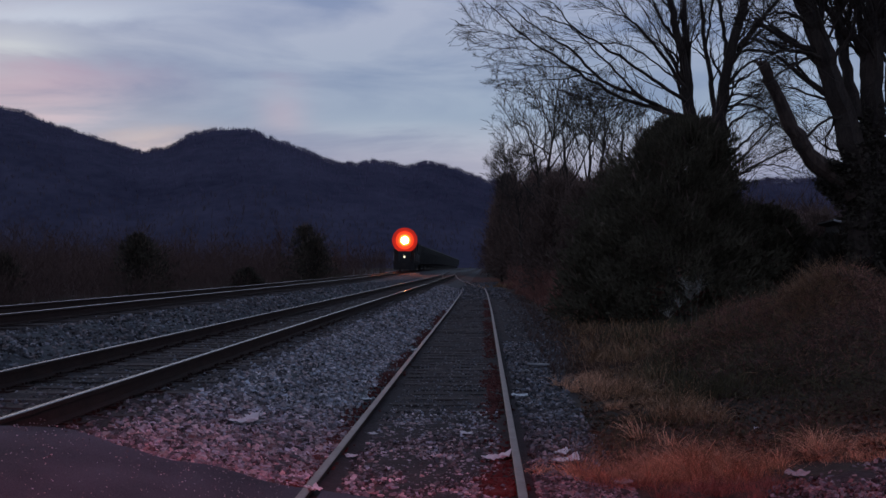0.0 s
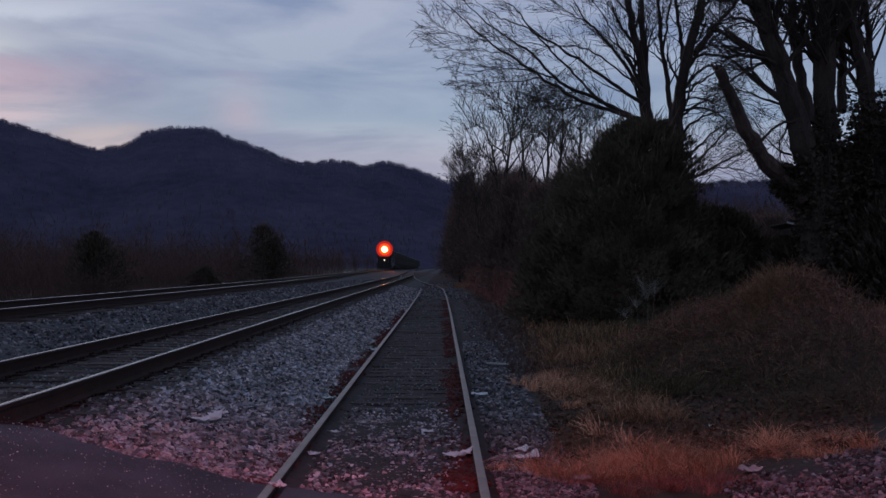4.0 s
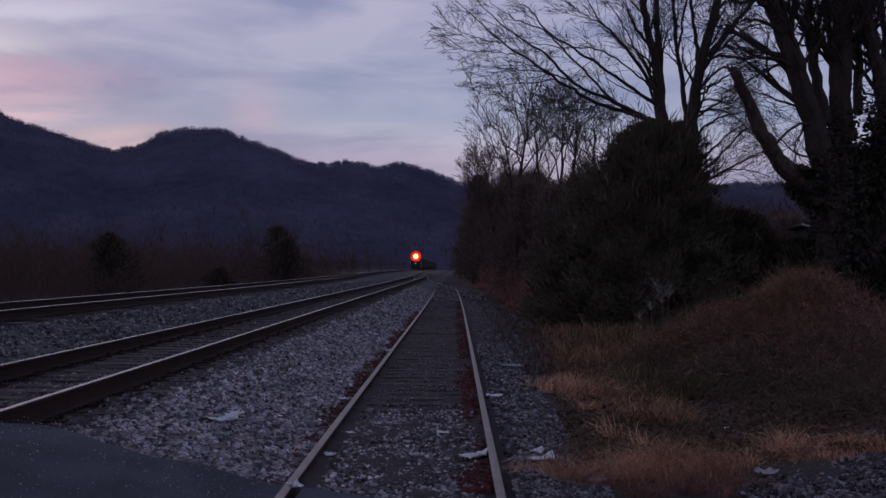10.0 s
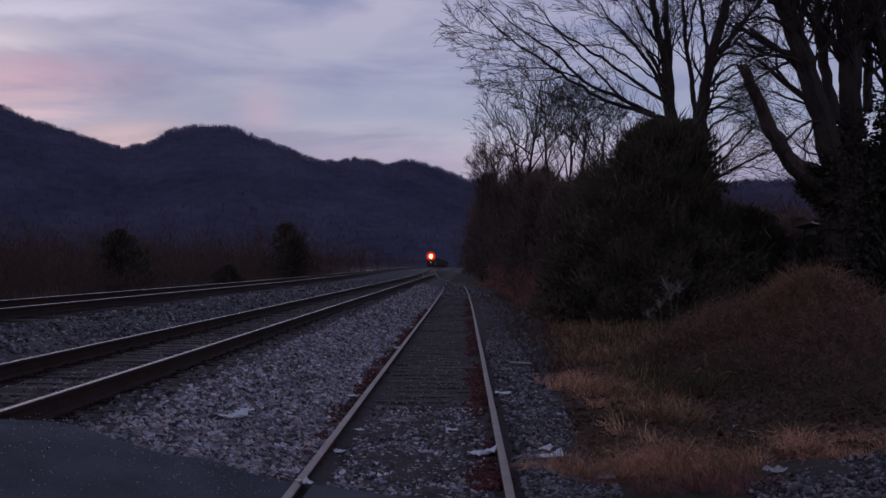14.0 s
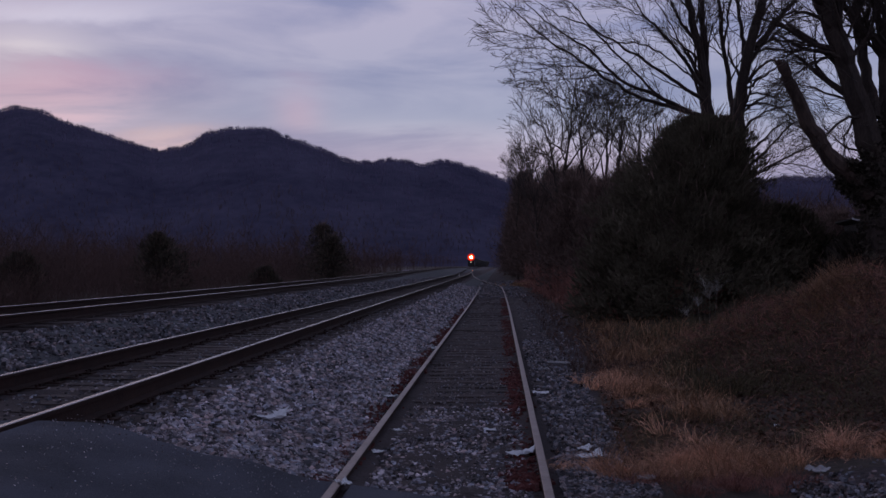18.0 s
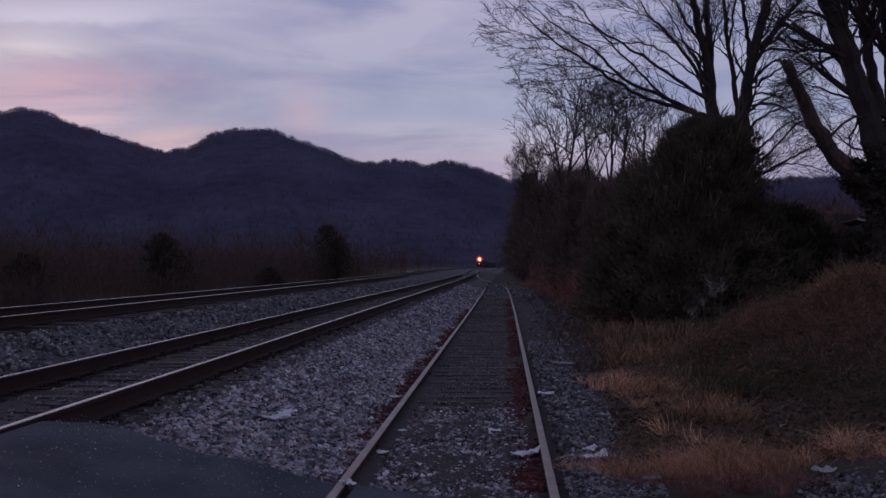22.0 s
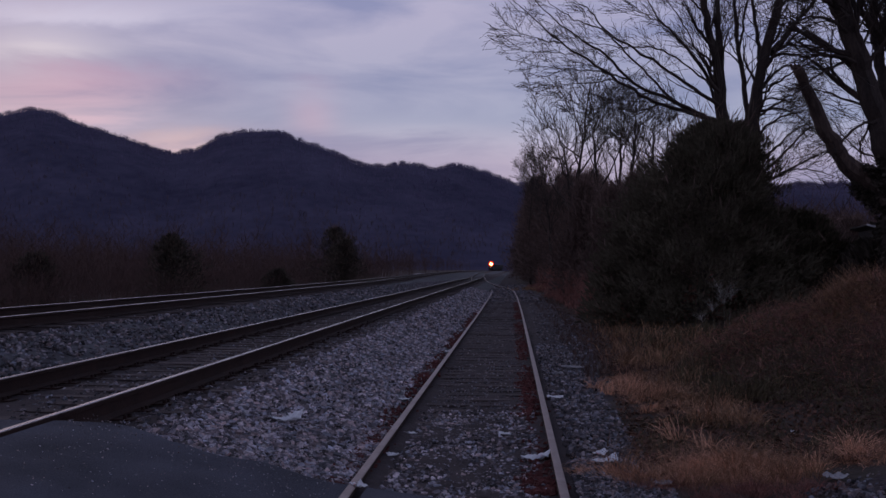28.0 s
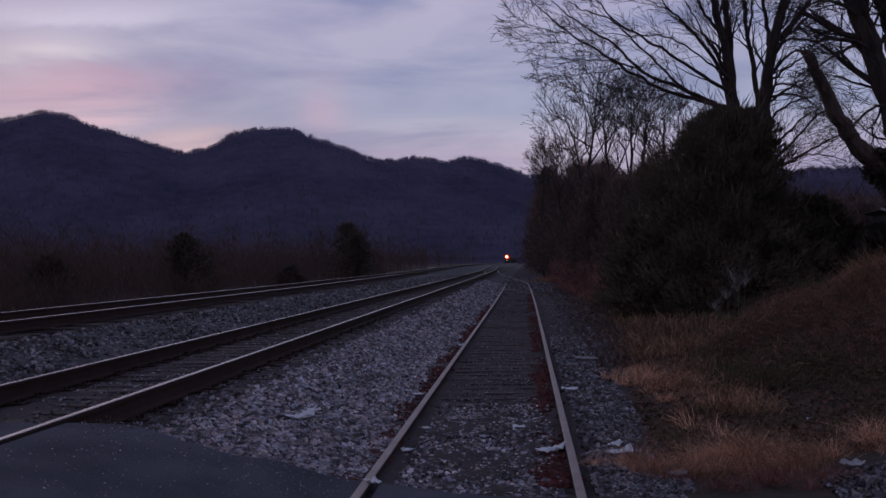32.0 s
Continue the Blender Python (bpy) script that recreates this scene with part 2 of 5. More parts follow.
STEEL = material("dark_steel", (0.03, 0.027, 0.025), (0.07, 0.06, 0.055), 4, fine=30, rough=0.6, metal=0.5)
GLASS = material("dark_cab_glass", (0.01, 0.011, 0.013), (0.02, 0.021, 0.024), 2, rough=0.08, bump=0)
COAL = material("coal_load", (0.008, 0.008, 0.008), (0.03, 0.03, 0.03), 2, fine=10, bump=0.8)
# lens kept over-bright so that its glare spreads
LAMP_CORE = glowing("headlight_lens", (1.0, 0.20, 0.045), 380)
# orange ring: the headlight's bloom put into emission
HALO_ORANGE = glowing("headlight_halo", (1.0, 0.12, 0.02), 3.6)
LAMP_SMALL = glowing("small_lamp_lens", (1.0, 0.8, 0.5), 2.0)
# red rings: headlight glow put into emission, no lamps of their own
HALO_RED = glowing("red_headlight_halo", (1.0, 0.040, 0.010), 1.6)
HALO_DIM = glowing("dim_red_halo", (1.0, 0.03, 0.012), 0.28)
CINDER = material("dark_cinders", (0.022, 0.014, 0.015), (0.074, 0.054, 0.056), 1.5, fine=26, bump=1.0)
SHEET = material("grey_metal_sheet", (0.16, 0.165, 0.18), (0.3, 0.31, 0.33), 1, fine=10, rough=0.6, metal=0.3, bump=0.05)
WOODWALL = material("dark_shed_boards", (0.02, 0.018, 0.016), (0.05, 0.044, 0.04), 1, fine=14, stretch=(6, 6, 0.5))


# ---- mesh helpers ----
class Shape:
    """Collects vertices and faces of one mesh."""

    def __init__(self):
        self.v, self.f = [], []

    def add(self, verts, faces):
        k = len(self.v)
        self.v.extend(tuple(p) for p in verts)
        self.f.extend(tuple(i + k for i in q) for q in faces)
        return self

    def box(self, x0, y0, z0, x1, y1, z1, bevel=0.0, top=1.0):
        """A box; bevel cuts its upright edges, top shrinks its upper face."""
        b = bevel
        ring = [(x0 + b, y0), (x1 - b, y0), (x1, y0 + b), (x1, y1 - b), (x1 - b, y1), (x0 + b, y1), (x0, y1 - b), (x0, y0 + b)] if b else [(x0, y0), (x1, y0), (x1, y1), (x0, y1)]
        cx, cy, n = (x0 + x1) / 2, (y0 + y1) / 2, len(ring)
        vs = [(x, y, z0) for x, y in ring] + [(cx + (x - cx) * top, cy + (y - cy) * top, z1) for x, y in ring]
        fs = [tuple(range(n))[::-1], tuple(range(n, 2 * n))] + [(i, (i + 1) % n, n + (i + 1) % n, n + i) for i in range(n)]
        return self.add(vs, fs)

    def tube(self, pts, radii, sides=6, caps=True):
        """A tapered tube through points."""
        pts = [Vector(p) for p in pts]
        vs, n = [], len(pts)
        for i, p in enumerate(pts):
            d = (pts[min(i + 1, n - 1)] - pts[max(i - 1, 0)]).normalized()
            u = d.cross(Vector((0.31, 0.95, 0.05)) if abs(d.y) < 0.9 else Vector((1, 0, 0.1))).normalized()
            w = d.cross(u)
            for s in range(sides):
                a = 2 * math.pi * s / sides
                vs.append(p + (u * math.cos(a) + w * math.sin(a)) * radii[i])
        fs = [(i * sides + s, i * sides + (s + 1) % sides, (i + 1) * sides + (s + 1) % sides, (i + 1) * sides + s) for i in range(n - 1) for s in range(sides)]
        if caps and sides > 2:
            fs += [tuple(range(sides))[::-1], tuple(range((n - 1) * sides, n * sides))]
        return self.add(vs, fs)

    def mesh(self, name, smooth=False):
        me = bpy.data.meshes.new(name)
        me.from_pydata(self.v, [], self.f)
        me.update()
        if smooth:
            me.polygons.foreach_set("use_smooth", [True] * len(me.polygons))
        return me


def arrays(name, verts, faces):
    """A mesh from numpy vertices and faces with one corner count."""
    me = bpy.data.meshes.new(name)
    me.from_pydata(np.asarray(verts).reshape(-1, 3).tolist(), [], np.asarray(faces).tolist())
    me.update()
    return me


def part(name, shape, mat, parent=None, label="", smooth=False):
    me = shape.mesh(name, smooth) if isinstance(shape, Shape) else shape
    if not me.materials:
        me.materials.append(mat)
    ob = new(name, me)
    ob.parent = parent
    if label:
        ob["label"] = label
    return ob


def thing(name, label, category, m=None, group="", kind=""):
    ob = new(name)
    ob.empty_display_size = 0.2
    if m is not None:
        ob.matrix_basis = m
    return tagged(ob, label, category, group, kind)


rng = np.random.default_rng(7)


# ---- plan: the lines of the three tracks, and the height of the ground ----
def smooth_line(keys, span=41):
    ys = np.arange(-60.0, 1300.0, 1.0)
    a = np.array(keys)
    v = np.interp(ys, a[:, 0], a[:, 1])
    k = np.ones(span) / span
    v = np.convolve(np.pad(v, span // 2, mode="edge"), k, "valid")
    return lambda y: np.interp(y, ys, v)


far_x = smooth_line([(-60, -8.0), (50, -8.0), (100, -9.3), (185, -11.7), (275, -12.1), (355, -12.4), (555, -13.3), (715, -13.2), (795, -12.9), (1000, -6), (1300, 14)])
far_z = smooth_line([(-60, 0.83), (300, 0.83), (415, 0.55), (555, 0.6), (715, 0.25), (795, 0.06), (1300, 0.0)])
main_x = smooth_line([(-60, -4.02), (130, -4.1), (200, -5.6), (300, -7.9), (555, -9.0), (795, -8.6), (1000, -2), (1300, 18)])
main_z = smooth_line([(-60, 0.5), (200, 0.5), (415, 0.45), (555, 0.45), (795, 0.0), (1300, -0.05)])
side_x = smooth_line([(-60, -0.41), (40, -0.42), (60, -0.48), (76, -0.60), (84, -0.82), (92, -1.45), (104, -2.6), (118, -3.5), (135, -4.1), (1300, 0)], 9)

PROFILE_X = [-4000, -60, -14, -11.6, -10.0, -9.5, -6.5, -5.9, -5.45, -2.75, -2.45, -1.9, -1.45, -1.25, -1.05, 0.24, 0.45, 0.7, 1.3, 2.0, 4.0, 8.0, 16.0, 60, 4000]
PROFILE_Z = [0.0, 0.0, 0.05, 0.2, 0.5, 0.62, 0.60, 0.44, 0.30, 0.30, 0.24, 0.08, -0.03, -0.05, -0.088, -0.088, -0.055, -0.06, -0.08, -0.05, 0.15, 0.45, 0.6, 0.6, 0.5]


def ground_z(x, y):
    """The height of the ground: ballast shoulders beside the tracks, verge on both sides."""
    x, y = np.asarray(x, float), np.asarray(y, float)
    d3, d1 = far_x(y) + 8.0, main_x(y) + 4.02
    w3 = np.clip((-5.6 - (x - d1)) / 1.2, 0, 1)
    w1 = np.clip((-2.2 - x) / 0.6, 0, 1)
    z = np.interp(x - d1 * w1 * (1 - w3) - d3 * w3, PROFILE_X, PROFILE_Z)
    drop = (far_z(y) - 0.83) * np.clip((12 - np.abs(x + 8)) / 6, 0, 1)
    mound = 0.38 * np.exp(-((x - 5.2) / 1.3) ** 2 - ((y - 17.0) / 3.2) ** 2)
    return z + drop + mound


def verge(y):
    """Where the dark cinder strip beside the siding gives way to grass."""
    return np.interp(y, [8, 10.4, 14, 19, 25, 36, 60, 80, 105, 140], [0.85, 0.9, 1.02, 1.4, 1.75, 2.0, 1.9, 1.4, 0.7, 0.5])


def build_ground():
    def axis(fine0, fine1, step, ends):
        a = list(np.arange(fine0, fine1 + 1e-6, step))
        lo, hi, s = fine0, fine1, step
        while lo > -ends:
            s *= 1.35
            lo -= s
            a.insert(0, lo)
        s = step
        while hi < ends:
            s *= 1.35
            hi += s
            a.append(hi)
        return np.array(a)
    xs = axis(-16, 14, 0.25, 4000)
    ys = np.concatenate([[-4000, -2000, -800, -300, -120, -60, -40, -25, -15, -5], np.arange(0, 40, 0.5), np.arange(40, 120, 2), np.arange(120, 300, 10), np.arange(300, 1300, 50), [1500, 2000, 2800, 4000]])
    X, Y = np.meshgrid(xs, ys)
    Z = ground_z(X, Y)
    Z = Z + rng.normal(0, 0.012, Z.shape) * (np.abs(Y) < 60)
    nx, ny = len(xs), len(ys)
    V = np.stack([X, Y, Z], -1).reshape(-1, 3)
    i = np.arange(nx * ny).reshape(ny, nx)
    F = np.stack([i[:-1, :-1], i[:-1, 1:], i[1:, 1:], i[1:, :-1]], -1).reshape(-1, 4)
    me = arrays("ground", V, F)
    me.materials.append(SOIL)
    me.materials.append(GRAVEL)
    me.materials.append(CINDER)
    cx = V[F].mean(1)
    d3 = far_x(cx[:, 1]) + 8.0
    edge = verge(cx[:, 1]) + 0.15 * np.sin(cx[:, 1] * 0.9) + 0.12 * np.sin(cx[:, 1] * 2.3)
    gravel = (cx[:, 0] > -10.2 + d3) & (cx[:, 0] < edge) & (cx[:, 1] < 1300) & (cx[:, 1] > -200)
    gravel |= (cx[:, 0] > 2.2) & (cx[:, 0] < 30) & (cx[:, 1] < 8.4 + 0.6 * (cx[:, 0] - 2.3)) & (cx[:, 1] < 12) & (cx[:, 1] > -60)
    cinder = gravel & (((cx[:, 0] > -1.15) & (cx[:, 0] < 3.6) & (cx[:, 1] > 0)) | (cx[:, 0] < -6.7 + d3) | ((cx[:, 0] > -5.2) & (cx[:, 0] < -2.5)))
    me.polygons.foreach_set("material_index", gravel.astype(int) + cinder.astype(int))
    return tagged(part("ground", me, SOIL), "weedy verge and grey railway ballast ground", "ground", kind="structure")


GROUND = build_ground()


def road_edge(x):
    """Where the crossing's asphalt ends, along the tracks."""
    return np.interp(x, [-12, -3.2, -2.85, -2.5, -2.1, -1.85, -1.6, -1.24, -0.9, -0.5, 0.0, 0.4, 2.0, 40], [7.75, 7.76, 7.95, 7.82, 7.86, 8.08, 8.10, 8.20, 8.0, 7.75, 7.6, 7.42, 7.1, 6.0])


def build_road():
    """The level crossing's road: asphalt flush with the rail heads, broken edge."""
    px = [-40, -12, -8.75, -7.25, -4.85, -3.2, -2.6, -1.25, 0.4, 2.0, 6.0, 40]
    pz = [0.55, 0.8, 0.81, 0.81, 0.48, 0.48, 0.40, -0.012, -0.012, -0.02, 0.02, 0.4]
    xs = np.concatenate([np.linspace(-40, -9, 32), np.arange(-8.8, 3.0, 0.12), np.linspace(3, 40, 38)])
    # a slot for each rail, with room for the wheel flange on the inner side
    slots = [(-8.795, -8.655), (-7.345, -7.205), (-4.815, -4.675), (-3.325, -3.225), (-1.205, -1.065), (0.235, 0.385)]
    xs = np.sort(np.concatenate([[x for x in xs if not any(a - 0.02 < x < b + 0.02 for a, b in slots)], np.ravel(slots)]))
    cols = []
    r = np.random.default_rng(3)
    s = Shape()
    edge = []
    w = 0.0
    for x in xs:
        w = 0.7 * w + r.normal(0, 0.022)
        edge.append(road_edge(x) + w)
    rows = [-9.0, -4.0, 0.0, 4.0, 6.0, 7.0]
    for x, e in zip(xs, edge):
        z = float(np.interp(x, px, pz))
        g = float(ground_z(x, e + 0.25))
        col = [(x, y, z + r.normal(0, 0.0006)) for y in rows] + [(x, e - 0.08, z - 0.004), (x, e, z - 0.02), (x, e + 0.12, min(z - 0.03, g) - 0.02), (x, e + 0.12, g - 0.35), (x, -9.0, g - 0.35)]
        cols.append(col)
    n = len(cols[0])
    for c in cols:
        s.v.extend(c)
    for i in range(len(cols) - 1):
        xm = (xs[i] + xs[i + 1]) / 2
        if any(a < xm < b for a, b in slots):
            continue
        for j in range(n):
            k = (j + 1) % n
            s.f.append((i * n + j, (i + 1) * n + j, (i + 1) * n + k, i * n + k))
    tagged(part("road", s, ASPHALT), "worn grey asphalt road of the level crossing", "road", kind="structure")


build_road()

# ---- tracks ----
RAIL_H = 0.171


def rail_shape(xf, zf, offset, y0, y1, worn):
    """Two meshes of one rail: foot, web and head sides; and the running surface."""
    prof = [(-0.070, -RAIL_H), (0.070, -RAIL_H), (0.070, -RAIL_H + 0.012), (0.012, -RAIL_H + 0.035), (0.010, -0.045), (0.036, -0.034), (0.036, -0.008), (-0.036, -0.008), (-0.036, -0.034), (-0.010, -0.045), (-0.012, -RAIL_H + 0.035), (-0.070, -RAIL_H + 0.012)]
    head = [(-worn, -0.0078), (worn, -0.0078), (worn, -0.004), (worn - 0.006, 0.0), (0.006 - worn, 0.0), (-worn, -0.004)]
    ys = [y0]
    while ys[-1] < y1:
        ys.append(min(y1, ys[-1] + (1.5 if ys[-1] < 120 else 6.0)))
    out = []
    for ring in (prof, head):
        s = Shape()
        n = len(ring)
        for y in ys:
            x = float(xf(y)) + offset
            z = float(zf(y))
            s.v.extend((x + a, y, z + b) for a, b in ring)
        for i in range(len(ys) - 1):
            s.f.extend((i * n + j, i * n + (j + 1) % n, (i + 1) * n + (j + 1) % n, (i + 1) * n + j) for j in range(n))
        s.f.append(tuple(range(n)))
        s.f.append(tuple(range((len(ys) - 1) * n, len(ys) * n))[::-1])
        out.append(s)
    return out


def tie_mesh(seed):
    r = random.Random(seed)
    s = Shape()
    s.box(-1.27, -0.112, -0.17, 1.27, 0.112, 0.0, bevel=0.012, top=0.99)
    s.v = [(x + r.uniform(-0.02, 0.02) * (abs(x) > 1), y + r.uniform(-0.008, 0.008), z + r.uniform(-0.006, 0.006)) for x, y, z in s.v]
    me = s.mesh("tie")
    me.materials.append(TIE)
    return me


TIES = [tie_mesh(i) for i in range(5)]
PLATE = Shape().box(-0.18, -0.09, 0.0, 0.18, 0.09, 0.016, bevel=0.01)
for sx in (-0.11, 0.11):
    for sy in (-0.05, 0.05):
        PLATE.box(sx - 0.014, sy - 0.014, 0.016, sx + 0.014, sy + 0.014, 0.045)
PLATE = PLATE.mesh("tie_plate")
PLATE.materials.append(RAIL_SIDE)


def build_track(label, xf, zf, y1, head, tie_to, sink, spacing, plates_to, worn):
    root = thing("railway_track", label, "railway track", group="railway tracks")
    for off in (-0.752, 0.752):
        side, top = rail_shape(xf, zf, off, -25.0, y1, worn)
        rail = part("rail", side, RAIL_SIDE, root)
        part("rail_head", top, head, rail, "worn bright running surface")
    y, r = 7.9, random.Random(5)
    k = 0
    while y < tie_to:
        x, z = float(xf(y)), float(zf(y)) - RAIL_H - 0.016
        ob = part("tie", TIES[k % 5], TIE, root)
        ob.matrix_basis = pose(x + r.uniform(-0.05, 0.05), y, z - sink + r.uniform(-0.008, 0.006), 0, r.uniform(-0.4, 0.4), r.uniform(-1.2, 1.2))
        if y < plates_to:
            for off in (-0.752, 0.752):
                pl = part("tie_plate", PLATE, RAIL_SIDE, ob)
                pl.matrix_basis = pose(off, 0, 0.001 + sink)
        y += spacing + r.uniform(-0.03, 0.03)
        k += 1


build_track("rusty little-used siding track half buried in gravel", side_x, lambda y: np.clip((np.asarray(y) - 94) / 40, 0, 1) * 0.5, 134, RAIL_DULL, 75, -0.106, 0.56, 26, 0.033)
build_track("main railway track with polished rails on grey ballast", main_x, main_z, 1150, RAIL_TOP, 110, 0.0, 0.53, 26, 0.024)
build_track("far railway track on a raised ballast bed", far_x, far_z, 1150, RAIL_TOP, 90, 0.0, 0.53, 0, 0.028)


# ---- hills ----
HILL_B = [-0.9, -0.6, -0.48, -0.437, -0.417, -0.387, -0.356, -0.325, -0.307, -0.284, -0.264, -0.239, -0.213, -0.188, -0.163, -0.137, -0.112, -0.097, -0.067, -0.051, -0.031, -0.02, 0.0, 0.05, 0.15, 0.2, 0.24, 0.3, 0.8]
HILL_E = [0.0995, 0.1095, 0.1325, 0.14, 0.1357, 0.1217, 0.1127, 0.1017, 0.0982, 0.1019, 0.1131, 0.1173, 0.1164, 0.1074, 0.0999, 0.0884, 0.0861, 0.0887, 0.0828, 0.0869, 0.0819, 0.0795, 0.0715, 0.0635, 0.063, 0.066, 0.069, 0.0705, 0.068]


def hill_mesh(y_front, y_ridge, y_back, scale, b0, b1, nb, amp, seed):
    """A hill seen from the valley: rises from its foot to the ridge and falls behind it."""
    bs = np.linspace(b0, b1, nb)
    steps = np.concatenate([np.linspace(0, 1, 26), [1.15, 1.5]])
    off = Vector((seed * 13.7, seed * 5.1, 0))
    V = []
    for b in bs:
        e = float(np.interp(b, HILL_B, HILL_E)) * scale
        for s in steps:
            y = y_front + (y_ridge - y_front) * s if s <= 1 else y_ridge + (y_back - y_ridge) * (s - 1) / 0.5
            ridge = e * y_ridge
            p = s if s <= 1 else 1 - (s - 1) * 1.1
            z = ridge * (math.sin(p * math.pi / 2) ** 1.25 if p > 0 else 0)
            z += amp * ridge * noise.noise(Vector((b * y / 160.0, y / 160.0, 0.3)) + off) * math.sin(min(1.0, max(0.0, p)) * math.pi) * 1.0
            V.append((b * y, y, z + 1.4 * min(1, s) - 2 * (s == 0)))
    m = len(steps)
    F = [(i * m + j, (i + 1) * m + j, (i + 1) * m + j + 1, i * m + j + 1) for i in range(nb - 1) for j in range(m - 1)]
    return np.array(V), F, m


def spikes(P, h, w, seed, branches=5, clump=0.0):
    """Leafless far trees: a thin stem with a fan of slender branches each, as flat slivers."""
    r = np.random.default_rng(seed)
    P, n = np.asarray(P, float), len(P)
    V, F = [], []
    hs = h * r.uniform(0.4, 1.3, n)
    b = P[:, 0] / np.maximum(P[:, 1], 1)
    hs = hs * (1 + clump * np.interp(b, np.linspace(-1, 1, 500), r.uniform(-1, 0.7, 500)))
    for k in range(branches + 1):
        a = r.uniform(0, 2 * math.pi, n)
        lean = (0.0 if k == 0 else 1.0) * r.uniform(0.2, 0.9, n)
        z0 = hs * (0.0 if k == 0 else 1.0) * r.uniform(0.04, 0.62, n)
        L = (hs - z0) * 0.8 if k == 0 else (hs - z0) * r.uniform(0.5, 0.9, n)
        base = P + np.stack([np.zeros(n), np.zeros(n), z0], -1)
        tip = base + np.stack([np.cos(a) * lean * L, np.sin(a) * lean * L, L], -1)
        ww = w * (1.0 if k == 0 else 0.75) * hs / h
        side = np.stack([ww, r.uniform(-0.3, 0.3, n) * ww, np.zeros(n)], -1)
        i0 = len(V) * 4 * n
        V.append(np.stack([base - side, base + side, tip + side * 0.5, tip - side * 0.5], 1).reshape(-1, 3))
        F.append(np.arange(4 * n).reshape(n, 4) + i0)
    return np.concatenate(V), np.concatenate(F)


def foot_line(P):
    """How far up the slope the browner, less hazy tint reaches: higher to the left."""
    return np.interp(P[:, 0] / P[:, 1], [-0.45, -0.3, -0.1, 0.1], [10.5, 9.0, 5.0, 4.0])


def build_hill(name, label, args, n_ridge, n_face, tree_h, tree_w, seed):
    V, F, m = hill_mesh(*args)
    me = arrays(name, V, F)
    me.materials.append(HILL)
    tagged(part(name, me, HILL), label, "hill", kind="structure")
    r = np.random.default_rng(seed)
    G = V.reshape(-1, m, 3)
    nb = len(G)
    cells = []
    for count, lo, hi in ((n_ridge, 23.6, 25.2), (n_face, 2.0, 24.5)):
        i, j = r.uniform(0, nb - 1.001, count), r.uniform(lo, hi, count)
        a, b = i.astype(int), j.astype(int)
        u, w = (i - a)[:, None], (j - b)[:, None]
        P = G[a, b] * (1 - u) * (1 - w) + G[a + 1, b] * u * (1 - w) + G[a, b + 1] * (1 - u) * w + G[a + 1, b + 1] * u * w
        cells.append((P, j))
    ridge, (face, level) = cells[0][0], cells[1]
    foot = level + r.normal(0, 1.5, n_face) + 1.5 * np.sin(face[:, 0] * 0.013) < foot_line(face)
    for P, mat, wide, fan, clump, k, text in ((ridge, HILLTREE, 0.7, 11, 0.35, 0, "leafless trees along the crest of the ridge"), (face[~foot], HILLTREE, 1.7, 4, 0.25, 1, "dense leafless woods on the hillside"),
                                              (face[foot], FOOTTREE, 1.7, 4, 0.25, 2, "leafless woods on the lower slope, tinted with less haze")):
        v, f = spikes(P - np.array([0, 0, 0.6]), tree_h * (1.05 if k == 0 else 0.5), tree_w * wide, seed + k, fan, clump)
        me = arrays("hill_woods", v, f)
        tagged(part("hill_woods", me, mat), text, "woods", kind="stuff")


# ---- leafless trees ----
def branch(s, p, d, length, radius, depth, r, up=0.12, sides=6, twig=0.006, spread=0.55, wob=0.12):
    """A limb that bends and forks, down to twigs."""
    n = 5 if depth > 1 else 3
    pts, rad = [p.copy()], [radius]
    q, w = p.copy(), d.copy()
    kids = []
    for i in range(n):
        w = (w + Vector((r.gauss(0, wob), r.gauss(0, wob), r.gauss(0, wob) + up * 0.5))).normalized()
        q = q + w * (length / n)
        pts.append(q.copy())
        rad.append(max(twig, radius * (1 - 0.62 * (i + 1) / n)))
        if depth > 0 and i >= 1:
            kids.append((q.copy(), w.copy(), rad[-1]))
    s.tube(pts, rad, sides if radius > 0.05 else (4 if radius > 0.02 else 3), caps=False)
    if depth <= 0:
        return
    for q, w, rr in kids:
        for _ in range(r.choice((1, 1, 2))):
            a = Vector((r.gauss(0, 1), r.gauss(0, 1), r.gauss(0, 0.5)))
            a = (a - w * a.dot(w)).normalized()
            dd = (w + a * r.uniform(spread * 0.6, spread * 1.5) + Vector((0, 0, up))).normalized()
            branch(s, q, dd, length * r.uniform(0.48, 0.72), max(twig, rr * r.uniform(0.42, 0.62)), depth - 1, r, up, sides, twig, spread, wob)


# ---- train ----
def disc(s, x, y, z, radius, sides=16, r0=0.0):
    """A flat ring or disc that faces -y."""
    n = sides
    ring = [(x + math.cos(2 * math.pi * i / n) * radius, y, z + math.sin(2 * math.pi * i / n) * radius) for i in range(n)]
    if r0:
        ring += [(x + math.cos(2 * math.pi * i / n) * r0, y, z + math.sin(2 * math.pi * i / n) * r0) for i in range(n)]
        return s.add(ring, [(i, (i + 1) % n, n + (i + 1) % n, n + i) for i in range(n)])
    return s.add(ring, [tuple(range(n))])


